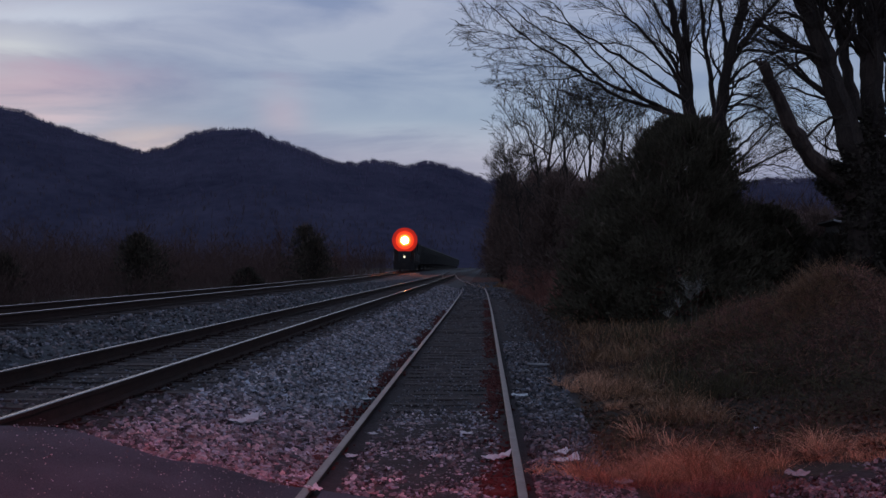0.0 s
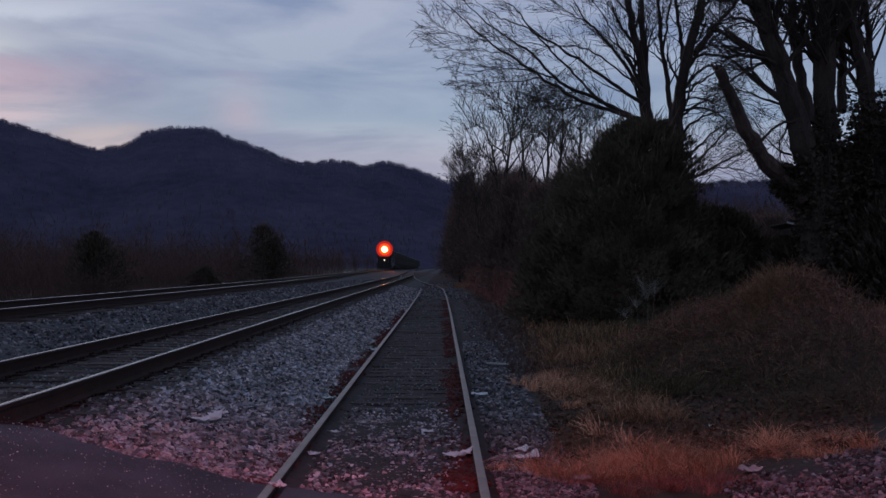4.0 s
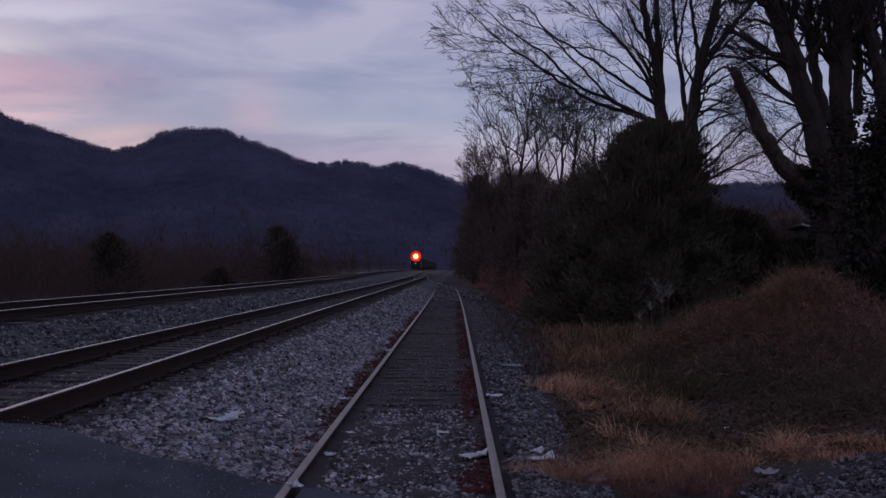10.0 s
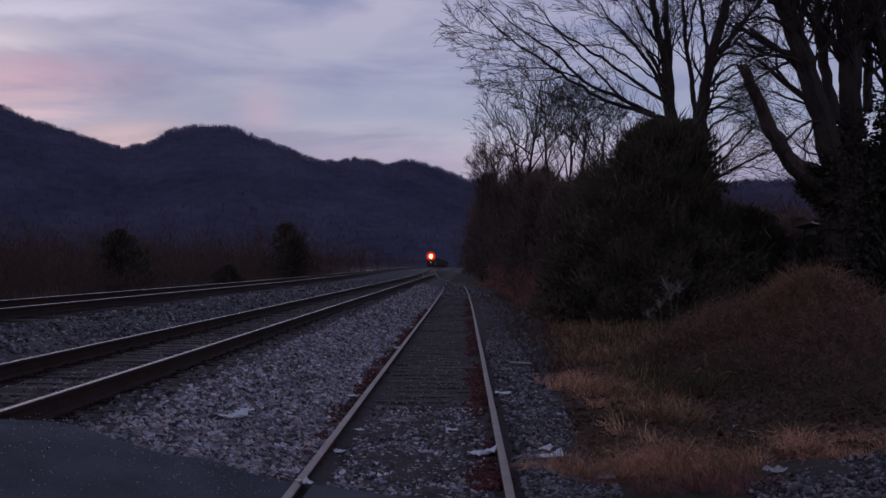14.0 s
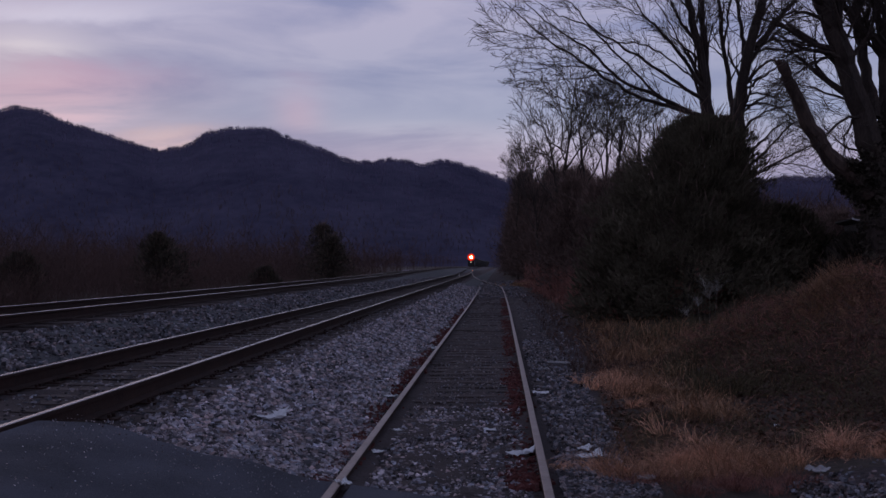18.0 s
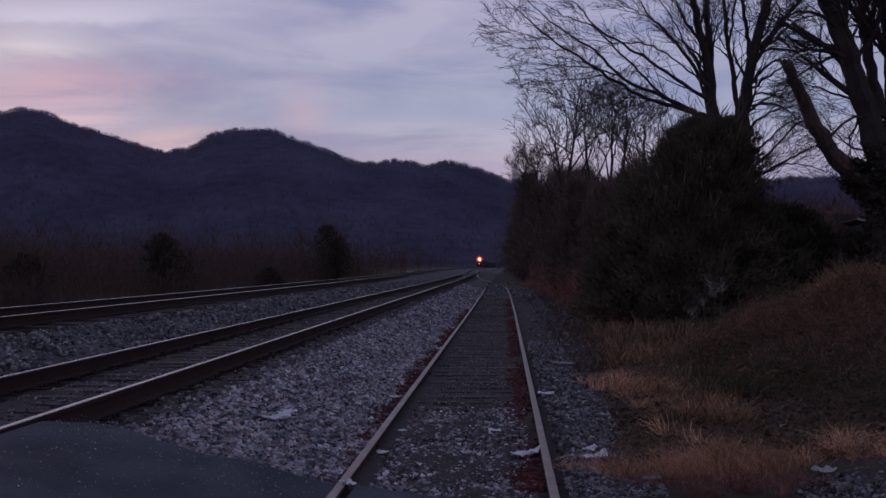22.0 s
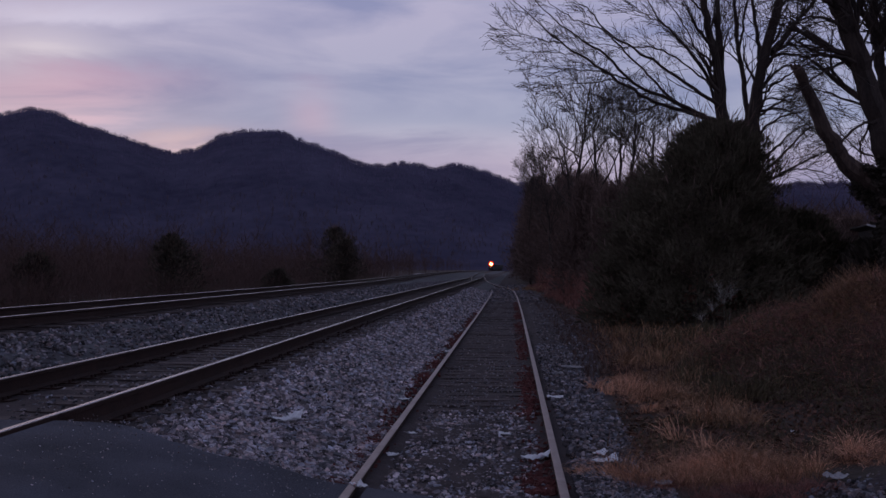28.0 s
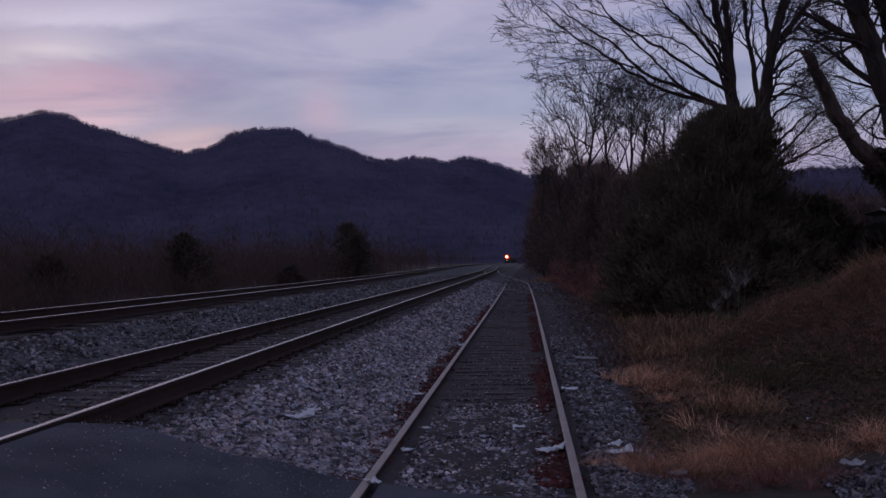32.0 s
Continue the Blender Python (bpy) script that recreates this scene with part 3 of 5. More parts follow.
def wheelset(parent, y, gauge=0.755, radius=0.5):
    ob = part("wheelset", Shape().tube([(-0.72, 0, 0), (0.72, 0, 0)], [0.08, 0.08], 8), STEEL, parent)
    ob.matrix_basis = pose(0, y, radius)
    for sx in (-1, 1):
        w = Shape()
        w.tube([(sx * 0.68, 0, 0), (sx * 0.70, 0, 0), (sx * 0.715, 0, 0), (sx * 0.82, 0, 0)], [radius + 0.028, radius + 0.028, radius, radius - 0.006], 20)
        part("wheel", w, STEEL, ob)


def build_loco():
    """Diesel locomotive, cab end towards -y; its space starts on the rail heads."""
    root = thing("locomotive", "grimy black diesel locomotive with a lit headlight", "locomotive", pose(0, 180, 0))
    f = Shape()
    f.box(-1.5, 0.3, 0.95, 1.5, 21.6, 1.35, 0.05)
    f.box(-1.35, 7.6, 0.45, 1.35, 13.6, 1.0, 0.15)
    part("underframe", f, LOCO, root)
    p = Shape().box(-1.45, 0.0, 0.22, 1.45, 0.35, 1.3, 0.08)
    p.box(-1.5, -0.1, 1.2, 1.5, 0.2, 1.42, 0.04)
    part("pilot", p, LOCO, root)
    part("coupler", Shape().box(-0.12, -0.55, 0.72, 0.12, 0.1, 1.0, 0.03).box(-0.2, -0.62, 0.68, 0.2, -0.45, 1.05, 0.05), STEEL, root)
    part("nose", Shape().box(-0.85, 0.9, 1.35, 0.85, 2.5, 2.75, 0.15, top=0.93), LOCO, root)
    part("cab", Shape().box(-1.52, 2.3, 1.35, 1.52, 4.9, 3.75, 0.08).box(-1.52, 2.3, 3.75, 1.52, 4.9, 4.35, 0.08, top=0.82), LOCO, root)
    hood = Shape().box(-0.95, 4.9, 1.35, 0.95, 19.6, 3.9, 0.06).box(-0.95, 4.9, 3.9, 0.95, 19.6, 4.25, 0.06, top=0.8)
    hood.box(-1.4, 14.8, 2.9, 1.4, 19.4, 4.3, 0.1)
    part("long_hood", hood, LOCO, root)
    for x in (-1.1, -0.42, 0.42, 1.1):
        part("cab_window", Shape().box(x - 0.27, 2.27, 2.95, x + 0.27, 2.295, 3.6, 0.0), GLASS, root)
    part("headlight_housing", Shape().box(-0.42, 2.05, 3.75, 0.42, 2.6, 4.5, 0.08), LOCO, root)
    # three added glow rings and an enlarged lens stand in for headlight glare
    part("halo_rim", disc(Shape(), 0, 2.03, 4.27, 1.75, 40, 1.1), HALO_DIM, root, "dim red outer ring of glow added about the headlight")
    part("halo_ring", disc(Shape(), 0, 2.02, 4.27, 1.22, 36, 0.7), HALO_RED, root, "red ring of glow added about the headlight")
    part("headlight_halo", disc(Shape(), 0, 2.01, 4.27, 0.82, 32, 0.4), HALO_ORANGE, root, "orange ring of glow added about the headlight lens")
    part("headlight_lens", disc(Shape(), 0, 2.0, 4.27, 0.50, 28), LAMP_CORE, root, "glaring warm white headlight")
    part("nose_light", disc(Shape(), 0, 0.86, 1.98, 0.13, 14), LAMP_SMALL, root, "small lit lamp on the nose")
    part("number_board", Shape().box(-0.95, 2.24, 3.85, -0.5, 2.29, 4.1), SHEET, root)
    part("number_board", Shape().box(0.5, 2.24, 3.85, 0.95, 2.29, 4.1), SHEET, root)
    for sx in (-1, 1):
        h = Shape()
        for y in (0.3, 0.9, 5.6, 8, 10.5, 13, 15.5, 18, 20.5):
            h.tube([(sx * 1.45, y, 1.35), (sx * 1.45, y, 2.4)], [0.02, 0.02], 6)
        h.tube([(sx * 1.45, 0.3, 2.4), (sx * 1.45, 20.5, 2.4)], [0.02, 0.02], 6)
        part("handrail", h, SHEET, root)
        for k in range(4):
            part("step", Shape().box(sx * 1.3 - 0.22, 0.35, 0.35 + 0.27 * k, sx * 1.3 + 0.22, 0.75, 0.39 + 0.27 * k), STEEL, root)
    for y0 in (3.9, 17.6):
        for sx in (-1.0, 1.0):
            part("truck_frame", Shape().box(sx - 0.1, y0 - 2.4, 0.4, sx + 0.1, y0 + 2.4, 0.85, 0.03), STEEL, root)
        for dy in (-1.7, 0, 1.7):
            wheelset(root, y0 + dy)
    return root


def build_hopper():
    root = thing("hopper_car", "dusty coal hopper wagon in the train", "railway wagon", pose(0, 205, 0), group="wagons of the train")
    L = 15.2
    b = Shape()
    v = [(-1.5, 0.4, 1.1), (1.5, 0.4, 1.1), (1.5, L - 0.4, 1.1), (-1.5, L - 0.4, 1.1), (-1.55, 0.2, 3.9), (1.55, 0.2, 3.9), (1.55, L - 0.2, 3.9), (-1.55, L - 0.2, 3.9)]
    b.add(v, [(0, 1, 5, 4), (1, 2, 6, 5), (2, 3, 7, 6), (3, 0, 4, 7), (3, 2, 1, 0), (4, 5, 6, 7)])
    part("body", b, CAR, root)
    part("top_chord", Shape().box(-1.6, 0.15, 3.85, 1.6, L - 0.15, 3.98, 0.03), CAR, root)
    part("coal_load", Shape().box(-1.4, 0.6, 3.96, 1.4, L - 0.6, 4.35, 0.3, top=0.6), COAL, root)
    for k in range(7):
        y = 0.9 + k * (L - 1.8) / 6
        for sx in (-1.55, 1.55):
            part("side_stake", Shape().box(sx - 0.06, y - 0.05, 1.1, sx + 0.06, y + 0.05, 3.86), CAR, root)
    part("centre_sill", Shape().box(-0.25, -0.2, 0.75, 0.25, L + 0.2, 1.1), STEEL, root)
    for y0 in (2.0, L - 2.0):
        for sx in (-0.98, 0.98):
            part("truck_frame", Shape().box(sx - 0.08, y0 - 1.1, 0.35, sx + 0.08, y0 + 1.1, 0.75, 0.03), STEEL, root)
        for dy in (-0.85, 0.85):
            wheelset(root, y0 + dy, radius=0.44)
    return root


def build_train():
    out = [(build_loco(), 0.0, 22.0)]
    car = build_hopper()
    out.append((car, 22.6, 15.2))
    for k in range(1, 22):
        out.append((copy_thing(car, pose(0, 205 + 16 * k, 0)), 22.6 + 15.9 * k, 15.2))
    return out


TRAIN = build_train()


def train_y(t):
    """Distance of the locomotive's front along the line at t seconds."""
    return 153.0 + 20.0 * t


# ---- trees by the track: the lines of their stems and limbs, with the radius at foot and tip ----
STUB = [
    ([(8.17, 25.2, 3.16), (7.68, 25.03, 3.56), (7.28, 24.87, 3.82), (6.93, 24.7, 4.2), (6.54, 24.53, 4.8), (6.23, 24.37, 5.42), (5.99, 24.2, 5.84)], 0.27, 0.11),
]


def smooth_pts(pts, per=4, wob=0.0, r=None):
    """Points along a soft curve through the given ones."""
    P = [Vector(p) for p in pts]
    P = [P[0] * 2 - P[1]] + P + [P[-1] * 2 - P[-2]]
    out = []
    for i in range(1, len(P) - 2):
        a, b, c, d = P[i - 1], P[i], P[i + 1], P[i + 2]
        for k in range(per):
            u = k / per
            q = 0.5 * (2 * b + (c - a) * u + (2 * a - 5 * b + 4 * c - d) * u * u + (3 * b - a - 3 * c + d) * u ** 3)
            if r and (i > 1 or k):
                q = q + Vector((r.gauss(0, wob), r.gauss(0, wob), r.gauss(0, wob)))
            out.append(q)
    out.append(P[-2])
    return out


def grow(stem, seed, subs=7, depth=2, first=0.3, length=2.2, tip=0.8, shrink=0.3, twig=0.005, knots=0.02, sides=7, up=0.16, spread=0.5):
    """A limb along a line, with forking side branches."""
    pts, r0, r1 = stem
    r = random.Random(seed)
    line = smooth_pts(pts, 4, knots, r)
    n = len(line)
    s = Shape()
    rad = [r0 + (r1 - r0) * (i / (n - 1)) ** 0.8 for i in range(n)]
    s.tube(line, [q * r.uniform(0.93, 1.07) for q in rad], sides if r0 > 0.05 else 5)
    for k in range(subs):
        u = first + (1 - first) * (k + r.uniform(0.2, 0.8)) / subs
        i = min(n - 2, int(u * (n - 1)))
        d = (line[i + 1] - line[i]).normalized()
        a = Vector((r.gauss(0, 1), r.gauss(0, 1), r.gauss(0, 0.7)))
        a = (a - d * a.dot(d)).normalized()
        branch(s, line[i], (d + a * r.uniform(0.3, 0.75)).normalized(), length * r.uniform(0.6, 1.15) * (1.15 - shrink * u), max(twig, rad[i] * r.uniform(0.25, 0.42)), depth, r, up=up, spread=spread, twig=twig)
    d = (line[-1] - line[-2]).normalized()
    branch(s, line[-1], d, length * tip, max(twig, r1), depth, r, up=up, spread=spread, twig=twig)
    return s


GROWN = {}


def stem(tree, line, r0, r1):
    """A trunk or upright stem of a tree, with forking side branches."""
    kw = GROWN[tree.name]
    kw["seed"] += 1
    part("trunk" if not tree.children else "stem", grow((line, r0, r1), kw["seed"], subs=kw["subs"], first=0.35, length=kw["length"], twig=kw["twig"], up=0.04, spread=kw["spread"]), BARK, tree)
    return line


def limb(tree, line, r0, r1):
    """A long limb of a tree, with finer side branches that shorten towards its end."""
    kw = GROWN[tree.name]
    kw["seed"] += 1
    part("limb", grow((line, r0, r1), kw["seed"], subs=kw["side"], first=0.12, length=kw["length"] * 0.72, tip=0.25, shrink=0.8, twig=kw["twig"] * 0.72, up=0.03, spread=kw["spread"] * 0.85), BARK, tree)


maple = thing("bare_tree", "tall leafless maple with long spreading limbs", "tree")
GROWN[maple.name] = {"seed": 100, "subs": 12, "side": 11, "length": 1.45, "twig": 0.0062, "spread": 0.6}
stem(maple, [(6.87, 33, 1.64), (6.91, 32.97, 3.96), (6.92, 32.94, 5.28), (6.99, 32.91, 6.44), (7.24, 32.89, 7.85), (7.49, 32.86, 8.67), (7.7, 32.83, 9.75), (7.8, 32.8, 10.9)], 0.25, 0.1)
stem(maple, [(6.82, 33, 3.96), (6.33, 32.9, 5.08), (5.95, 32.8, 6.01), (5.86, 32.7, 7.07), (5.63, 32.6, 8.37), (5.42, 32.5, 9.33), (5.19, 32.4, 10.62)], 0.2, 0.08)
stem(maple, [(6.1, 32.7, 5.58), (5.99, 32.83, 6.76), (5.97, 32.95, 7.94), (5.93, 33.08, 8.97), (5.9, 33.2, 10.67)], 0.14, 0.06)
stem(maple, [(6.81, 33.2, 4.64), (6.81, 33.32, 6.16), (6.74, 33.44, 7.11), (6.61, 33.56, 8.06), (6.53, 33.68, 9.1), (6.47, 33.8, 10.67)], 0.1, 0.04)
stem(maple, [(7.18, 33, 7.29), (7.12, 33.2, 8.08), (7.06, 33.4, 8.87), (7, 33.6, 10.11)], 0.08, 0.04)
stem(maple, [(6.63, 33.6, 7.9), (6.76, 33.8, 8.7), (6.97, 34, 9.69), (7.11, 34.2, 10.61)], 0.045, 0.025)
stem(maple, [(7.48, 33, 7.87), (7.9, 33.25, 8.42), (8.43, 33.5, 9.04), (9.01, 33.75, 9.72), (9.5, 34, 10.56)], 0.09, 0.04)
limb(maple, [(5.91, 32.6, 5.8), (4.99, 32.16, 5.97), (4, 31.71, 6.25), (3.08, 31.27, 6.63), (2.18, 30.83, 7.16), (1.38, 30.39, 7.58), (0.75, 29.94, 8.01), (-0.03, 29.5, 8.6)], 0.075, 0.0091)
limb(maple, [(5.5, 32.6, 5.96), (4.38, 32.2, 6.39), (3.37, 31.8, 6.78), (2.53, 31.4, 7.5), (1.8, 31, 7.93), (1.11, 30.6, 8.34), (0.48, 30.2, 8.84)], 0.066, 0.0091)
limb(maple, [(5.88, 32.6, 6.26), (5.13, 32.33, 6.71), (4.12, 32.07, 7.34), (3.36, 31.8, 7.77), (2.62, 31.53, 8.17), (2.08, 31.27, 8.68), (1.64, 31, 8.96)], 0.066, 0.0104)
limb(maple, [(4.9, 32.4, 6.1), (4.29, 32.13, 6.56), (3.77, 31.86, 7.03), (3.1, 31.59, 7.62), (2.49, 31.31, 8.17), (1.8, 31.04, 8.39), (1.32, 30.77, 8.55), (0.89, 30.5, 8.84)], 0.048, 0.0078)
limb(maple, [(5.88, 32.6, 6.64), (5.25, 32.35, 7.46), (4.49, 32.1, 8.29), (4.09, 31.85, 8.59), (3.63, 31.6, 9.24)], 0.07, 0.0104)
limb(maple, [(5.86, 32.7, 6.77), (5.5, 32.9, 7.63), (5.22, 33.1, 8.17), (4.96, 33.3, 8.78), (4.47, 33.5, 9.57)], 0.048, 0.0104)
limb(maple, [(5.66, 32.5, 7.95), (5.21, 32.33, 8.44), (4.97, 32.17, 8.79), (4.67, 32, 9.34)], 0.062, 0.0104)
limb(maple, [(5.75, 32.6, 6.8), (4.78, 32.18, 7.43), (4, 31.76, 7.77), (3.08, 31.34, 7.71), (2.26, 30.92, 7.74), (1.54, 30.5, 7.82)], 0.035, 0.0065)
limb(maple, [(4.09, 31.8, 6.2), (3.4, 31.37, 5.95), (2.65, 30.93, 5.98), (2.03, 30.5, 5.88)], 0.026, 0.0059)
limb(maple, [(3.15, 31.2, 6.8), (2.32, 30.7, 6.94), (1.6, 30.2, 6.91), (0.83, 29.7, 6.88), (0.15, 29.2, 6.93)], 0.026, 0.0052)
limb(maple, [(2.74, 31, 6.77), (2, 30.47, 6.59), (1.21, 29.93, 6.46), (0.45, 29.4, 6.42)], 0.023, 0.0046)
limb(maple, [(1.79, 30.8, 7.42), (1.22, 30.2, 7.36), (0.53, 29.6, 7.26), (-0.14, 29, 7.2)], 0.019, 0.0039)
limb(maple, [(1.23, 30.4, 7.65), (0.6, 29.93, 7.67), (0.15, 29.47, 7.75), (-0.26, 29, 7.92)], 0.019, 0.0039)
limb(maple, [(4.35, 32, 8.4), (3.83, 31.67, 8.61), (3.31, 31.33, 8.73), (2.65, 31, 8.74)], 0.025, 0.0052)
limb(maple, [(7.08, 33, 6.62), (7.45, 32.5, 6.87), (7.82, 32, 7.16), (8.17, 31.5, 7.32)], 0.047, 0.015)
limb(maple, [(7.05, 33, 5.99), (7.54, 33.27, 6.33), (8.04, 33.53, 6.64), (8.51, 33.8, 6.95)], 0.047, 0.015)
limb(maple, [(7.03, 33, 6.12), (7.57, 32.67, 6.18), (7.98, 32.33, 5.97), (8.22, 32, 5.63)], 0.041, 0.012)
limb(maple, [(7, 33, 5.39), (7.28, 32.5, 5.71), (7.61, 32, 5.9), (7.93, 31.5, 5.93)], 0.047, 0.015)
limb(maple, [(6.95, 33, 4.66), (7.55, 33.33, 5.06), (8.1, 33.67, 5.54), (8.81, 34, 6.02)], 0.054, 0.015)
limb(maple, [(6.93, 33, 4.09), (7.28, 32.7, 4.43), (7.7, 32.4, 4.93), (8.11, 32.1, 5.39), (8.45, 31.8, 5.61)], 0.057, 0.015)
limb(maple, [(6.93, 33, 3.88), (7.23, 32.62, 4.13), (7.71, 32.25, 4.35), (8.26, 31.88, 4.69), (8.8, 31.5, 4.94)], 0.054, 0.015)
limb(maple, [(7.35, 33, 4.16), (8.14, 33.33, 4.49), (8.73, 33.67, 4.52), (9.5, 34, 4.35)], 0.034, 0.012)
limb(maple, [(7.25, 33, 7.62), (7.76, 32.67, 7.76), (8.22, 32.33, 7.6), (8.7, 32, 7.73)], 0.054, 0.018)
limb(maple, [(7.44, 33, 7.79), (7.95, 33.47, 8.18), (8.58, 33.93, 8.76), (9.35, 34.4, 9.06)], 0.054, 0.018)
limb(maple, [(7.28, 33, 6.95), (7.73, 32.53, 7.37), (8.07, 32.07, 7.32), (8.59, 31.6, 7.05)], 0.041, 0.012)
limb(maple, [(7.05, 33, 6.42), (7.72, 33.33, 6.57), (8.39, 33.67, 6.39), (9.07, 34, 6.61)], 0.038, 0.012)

oak = thing("bare_tree", "old leafless tree with thick ivy-clad trunks", "tree")
GROWN[oak.name] = {"seed": 300, "subs": 15, "side": 11, "length": 1.7, "twig": 0.0062, "spread": 0.75}
lean_stem = stem(oak, [(8.62, 25.5, 1.63), (8.32, 25.42, 3.93), (7.97, 25.33, 5.2), (7.61, 25.25, 6.18), (7.32, 25.17, 6.95), (6.95, 25.08, 7.63), (6.65, 25, 8.3)], 0.34, 0.15)
mid_stem = stem(oak, [(8.86, 25.7, 1.63), (8.84, 25.76, 4.35), (8.85, 25.82, 5.79), (8.88, 25.88, 6.71), (8.96, 25.94, 7.77), (9.04, 26, 8.71)], 0.32, 0.18)
stem(oak, [(8.38, 25.6, 4.85), (8.29, 25.85, 5.99), (8.23, 26.1, 6.82), (8.24, 26.35, 7.87), (8.24, 26.6, 8.74)], 0.14, 0.09)
outer_stem = stem(oak, [(10.07, 26, 3.47), (9.87, 25.88, 5.15), (9.61, 25.75, 6.3), (9.37, 25.62, 7.18), (9.24, 25.5, 8.19)], 0.24, 0.12)
stem(oak, [(9.29, 26, 5.17), (9.37, 26.2, 6.12), (9.43, 26.4, 7.09), (9.43, 26.6, 8.47)], 0.12, 0.08)
stem(oak, [(8.76, 25.9, 4.76), (8.77, 26.13, 6.24), (8.77, 26.37, 7.08), (8.72, 26.6, 8.34)], 0.12, 0.07)
stem(oak, [(10.18, 26.2, 4.67), (10.1, 26.4, 5.89), (10.13, 26.6, 7.13), (10.07, 26.8, 8.53)], 0.11, 0.07)
limb(oak, [(8.87, 25.9, 6.59), (9, 25.7, 6.94), (9.08, 25.5, 7.28), (9.05, 25.3, 7.75)], 0.06, 0.03)
limb(oak, [(9.41, 25.6, 6.92), (9.62, 25.47, 7.15), (9.77, 25.33, 7.38), (9.96, 25.2, 7.6)], 0.05, 0.02)
limb(oak, [(7.67, 25.3, 6.08), (7.98, 25.13, 6.41), (8.15, 24.97, 6.78), (8.12, 24.8, 7.25)], 0.06, 0.025)
limb(oak, [(8.97, 25.9, 6.17), (8.4, 25.67, 6.62), (7.84, 25.43, 7.11), (7.39, 25.2, 7.49)], 0.12, 0.06)
limb(oak, [(7.39, 25.2, 6.75), (6.83, 24.73, 6.96), (6.26, 24.27, 6.93), (5.74, 23.8, 6.65)], 0.06, 0.012)
limb(oak, [(7.71, 25.3, 5.98), (7.19, 24.93, 6.22), (6.59, 24.57, 6.17), (6.04, 24.2, 6.18)], 0.055, 0.012)
limb(oak, [(7.58, 25.3, 6.28), (7.02, 24.87, 6.03), (6.43, 24.43, 5.68), (5.93, 24, 5.3)], 0.05, 0.01)
limb(oak, [(7.96, 25.3, 5.19), (7.7, 25.7, 5.31), (7.3, 26.1, 5.57), (6.94, 26.5, 5.76)], 0.05, 0.01)
limb(oak, [(8.09, 25.3, 4.87), (7.56, 25, 4.74), (7.09, 24.7, 4.36), (6.7, 24.4, 4.1)], 0.045, 0.01)
limb(oak, [(8, 25.2, 5.05), (7.82, 25.47, 4.7), (7.75, 25.73, 4.32), (7.92, 26, 3.96)], 0.04, 0.01)
limb(oak, [(7.08, 25, 7.29), (6.59, 24.67, 7.46), (6.07, 24.33, 7.36), (5.57, 24, 7.42)], 0.06, 0.02)
limb(oak, [(9.5, 25.5, 6.25), (9.06, 25.33, 5.81), (9.1, 25.17, 5.56), (9.31, 25, 5.41)], 0.05, 0.02)
limb(oak, [(8.31, 25.4, 3.93), (8.1, 25.73, 4.11), (7.75, 26.07, 4.36), (7.47, 26.4, 4.82)], 0.04, 0.01)


def build_stub():
    """The broken limb of the old tree: thick, bent, pale where the bark is gone, splintered at its end."""
    pts, r0, r1 = STUB[0]
    r = random.Random(4)
    line = smooth_pts(pts, 4, 0.02, r)
    n = len(line)
    s = Shape()
    s.tube(line, [(r0 + (r1 - r0) * (i / (n - 1)) ** 0.7) * r.uniform(0.92, 1.1) for i in range(n)], 9)
    d = (line[-1] - line[-3]).normalized()
    for k in range(5):
        a = Vector((r.gauss(0, 0.05), r.gauss(0, 0.05), 0))
        s.tube([line[-1] + a, line[-1] + a * 1.2 + d * r.uniform(0.08, 0.3)], [0.05, 0.008], 4)
    part("broken_limb", s, PALE_BARK, oak, "pale broken limb with peeled bark")


build_stub()


def crown_tree(label, x, y, height, wide, base, seed, radius=0.16, twig=0.0085, limbs=15, lean=0.0, squat=1.0):
    """A leafless tree: a leader that runs up through an oval crown, and rising limbs that end on the crown's outline."""
    z = float(ground_z(x, y)) - 0.1
    r = random.Random(seed)
    root = thing("bare_tree", label, "tree", group="bare trees along the siding")
    lead = [(x, y, z), (x + lean * 0.1 + r.gauss(0, 0.05), y, z + height * 0.25), (x + lean * 0.3 + r.gauss(0, 0.12), y, z + height * 0.5), (x + lean * 0.65 + r.gauss(0, 0.15), y, z + height * 0.76), (x + lean, y, z + height * 0.93)]
    part("trunk", grow((lead, radius, twig * 2), seed, subs=8, first=0.62, depth=2, length=height * 0.12, twig=twig, up=0.10, spread=0.5, knots=0.05), BARK, root)
    line = smooth_pts(lead, 8)
    for k in range(limbs):
        u = base + (0.86 - base) * (k + r.uniform(0, 0.9)) / limbs
        p = line[min(len(line) - 1, int(u / 0.93 * (len(line) - 1)))]
        a = k * 2.4 + r.uniform(-0.5, 0.5)
        # the tip lies on the oval
        rise = u + (1 - u) * r.uniform(0.5, 0.85)
        v = min(1.0, max(-1.0, (rise - base) / (1 - base) * 2 - 1))
        q = wide * math.sqrt(max(0.08, 1 - (abs(v) ** 2.2) * 0.92)) * r.uniform(0.78, 1.06)
        tip = Vector((p.x + math.cos(a) * q, p.y + math.sin(a) * q, z + height * rise * squat))
        mid = p.lerp(tip, 0.45) + Vector((r.gauss(0, 0.2), 0, -0.04 * q + r.gauss(0, 0.15)))
        rad = radius * (1 - u) * r.uniform(0.45, 0.65) + 0.012
        part("limb", grow(([p, mid, tip], rad, twig * 1.3), seed * 31 + k, subs=5, first=0.35, depth=2, length=q * 0.36 + 0.5, twig=twig, up=0.05, spread=0.5, tip=0.7, shrink=0.4, knots=0.06), BARK, root)


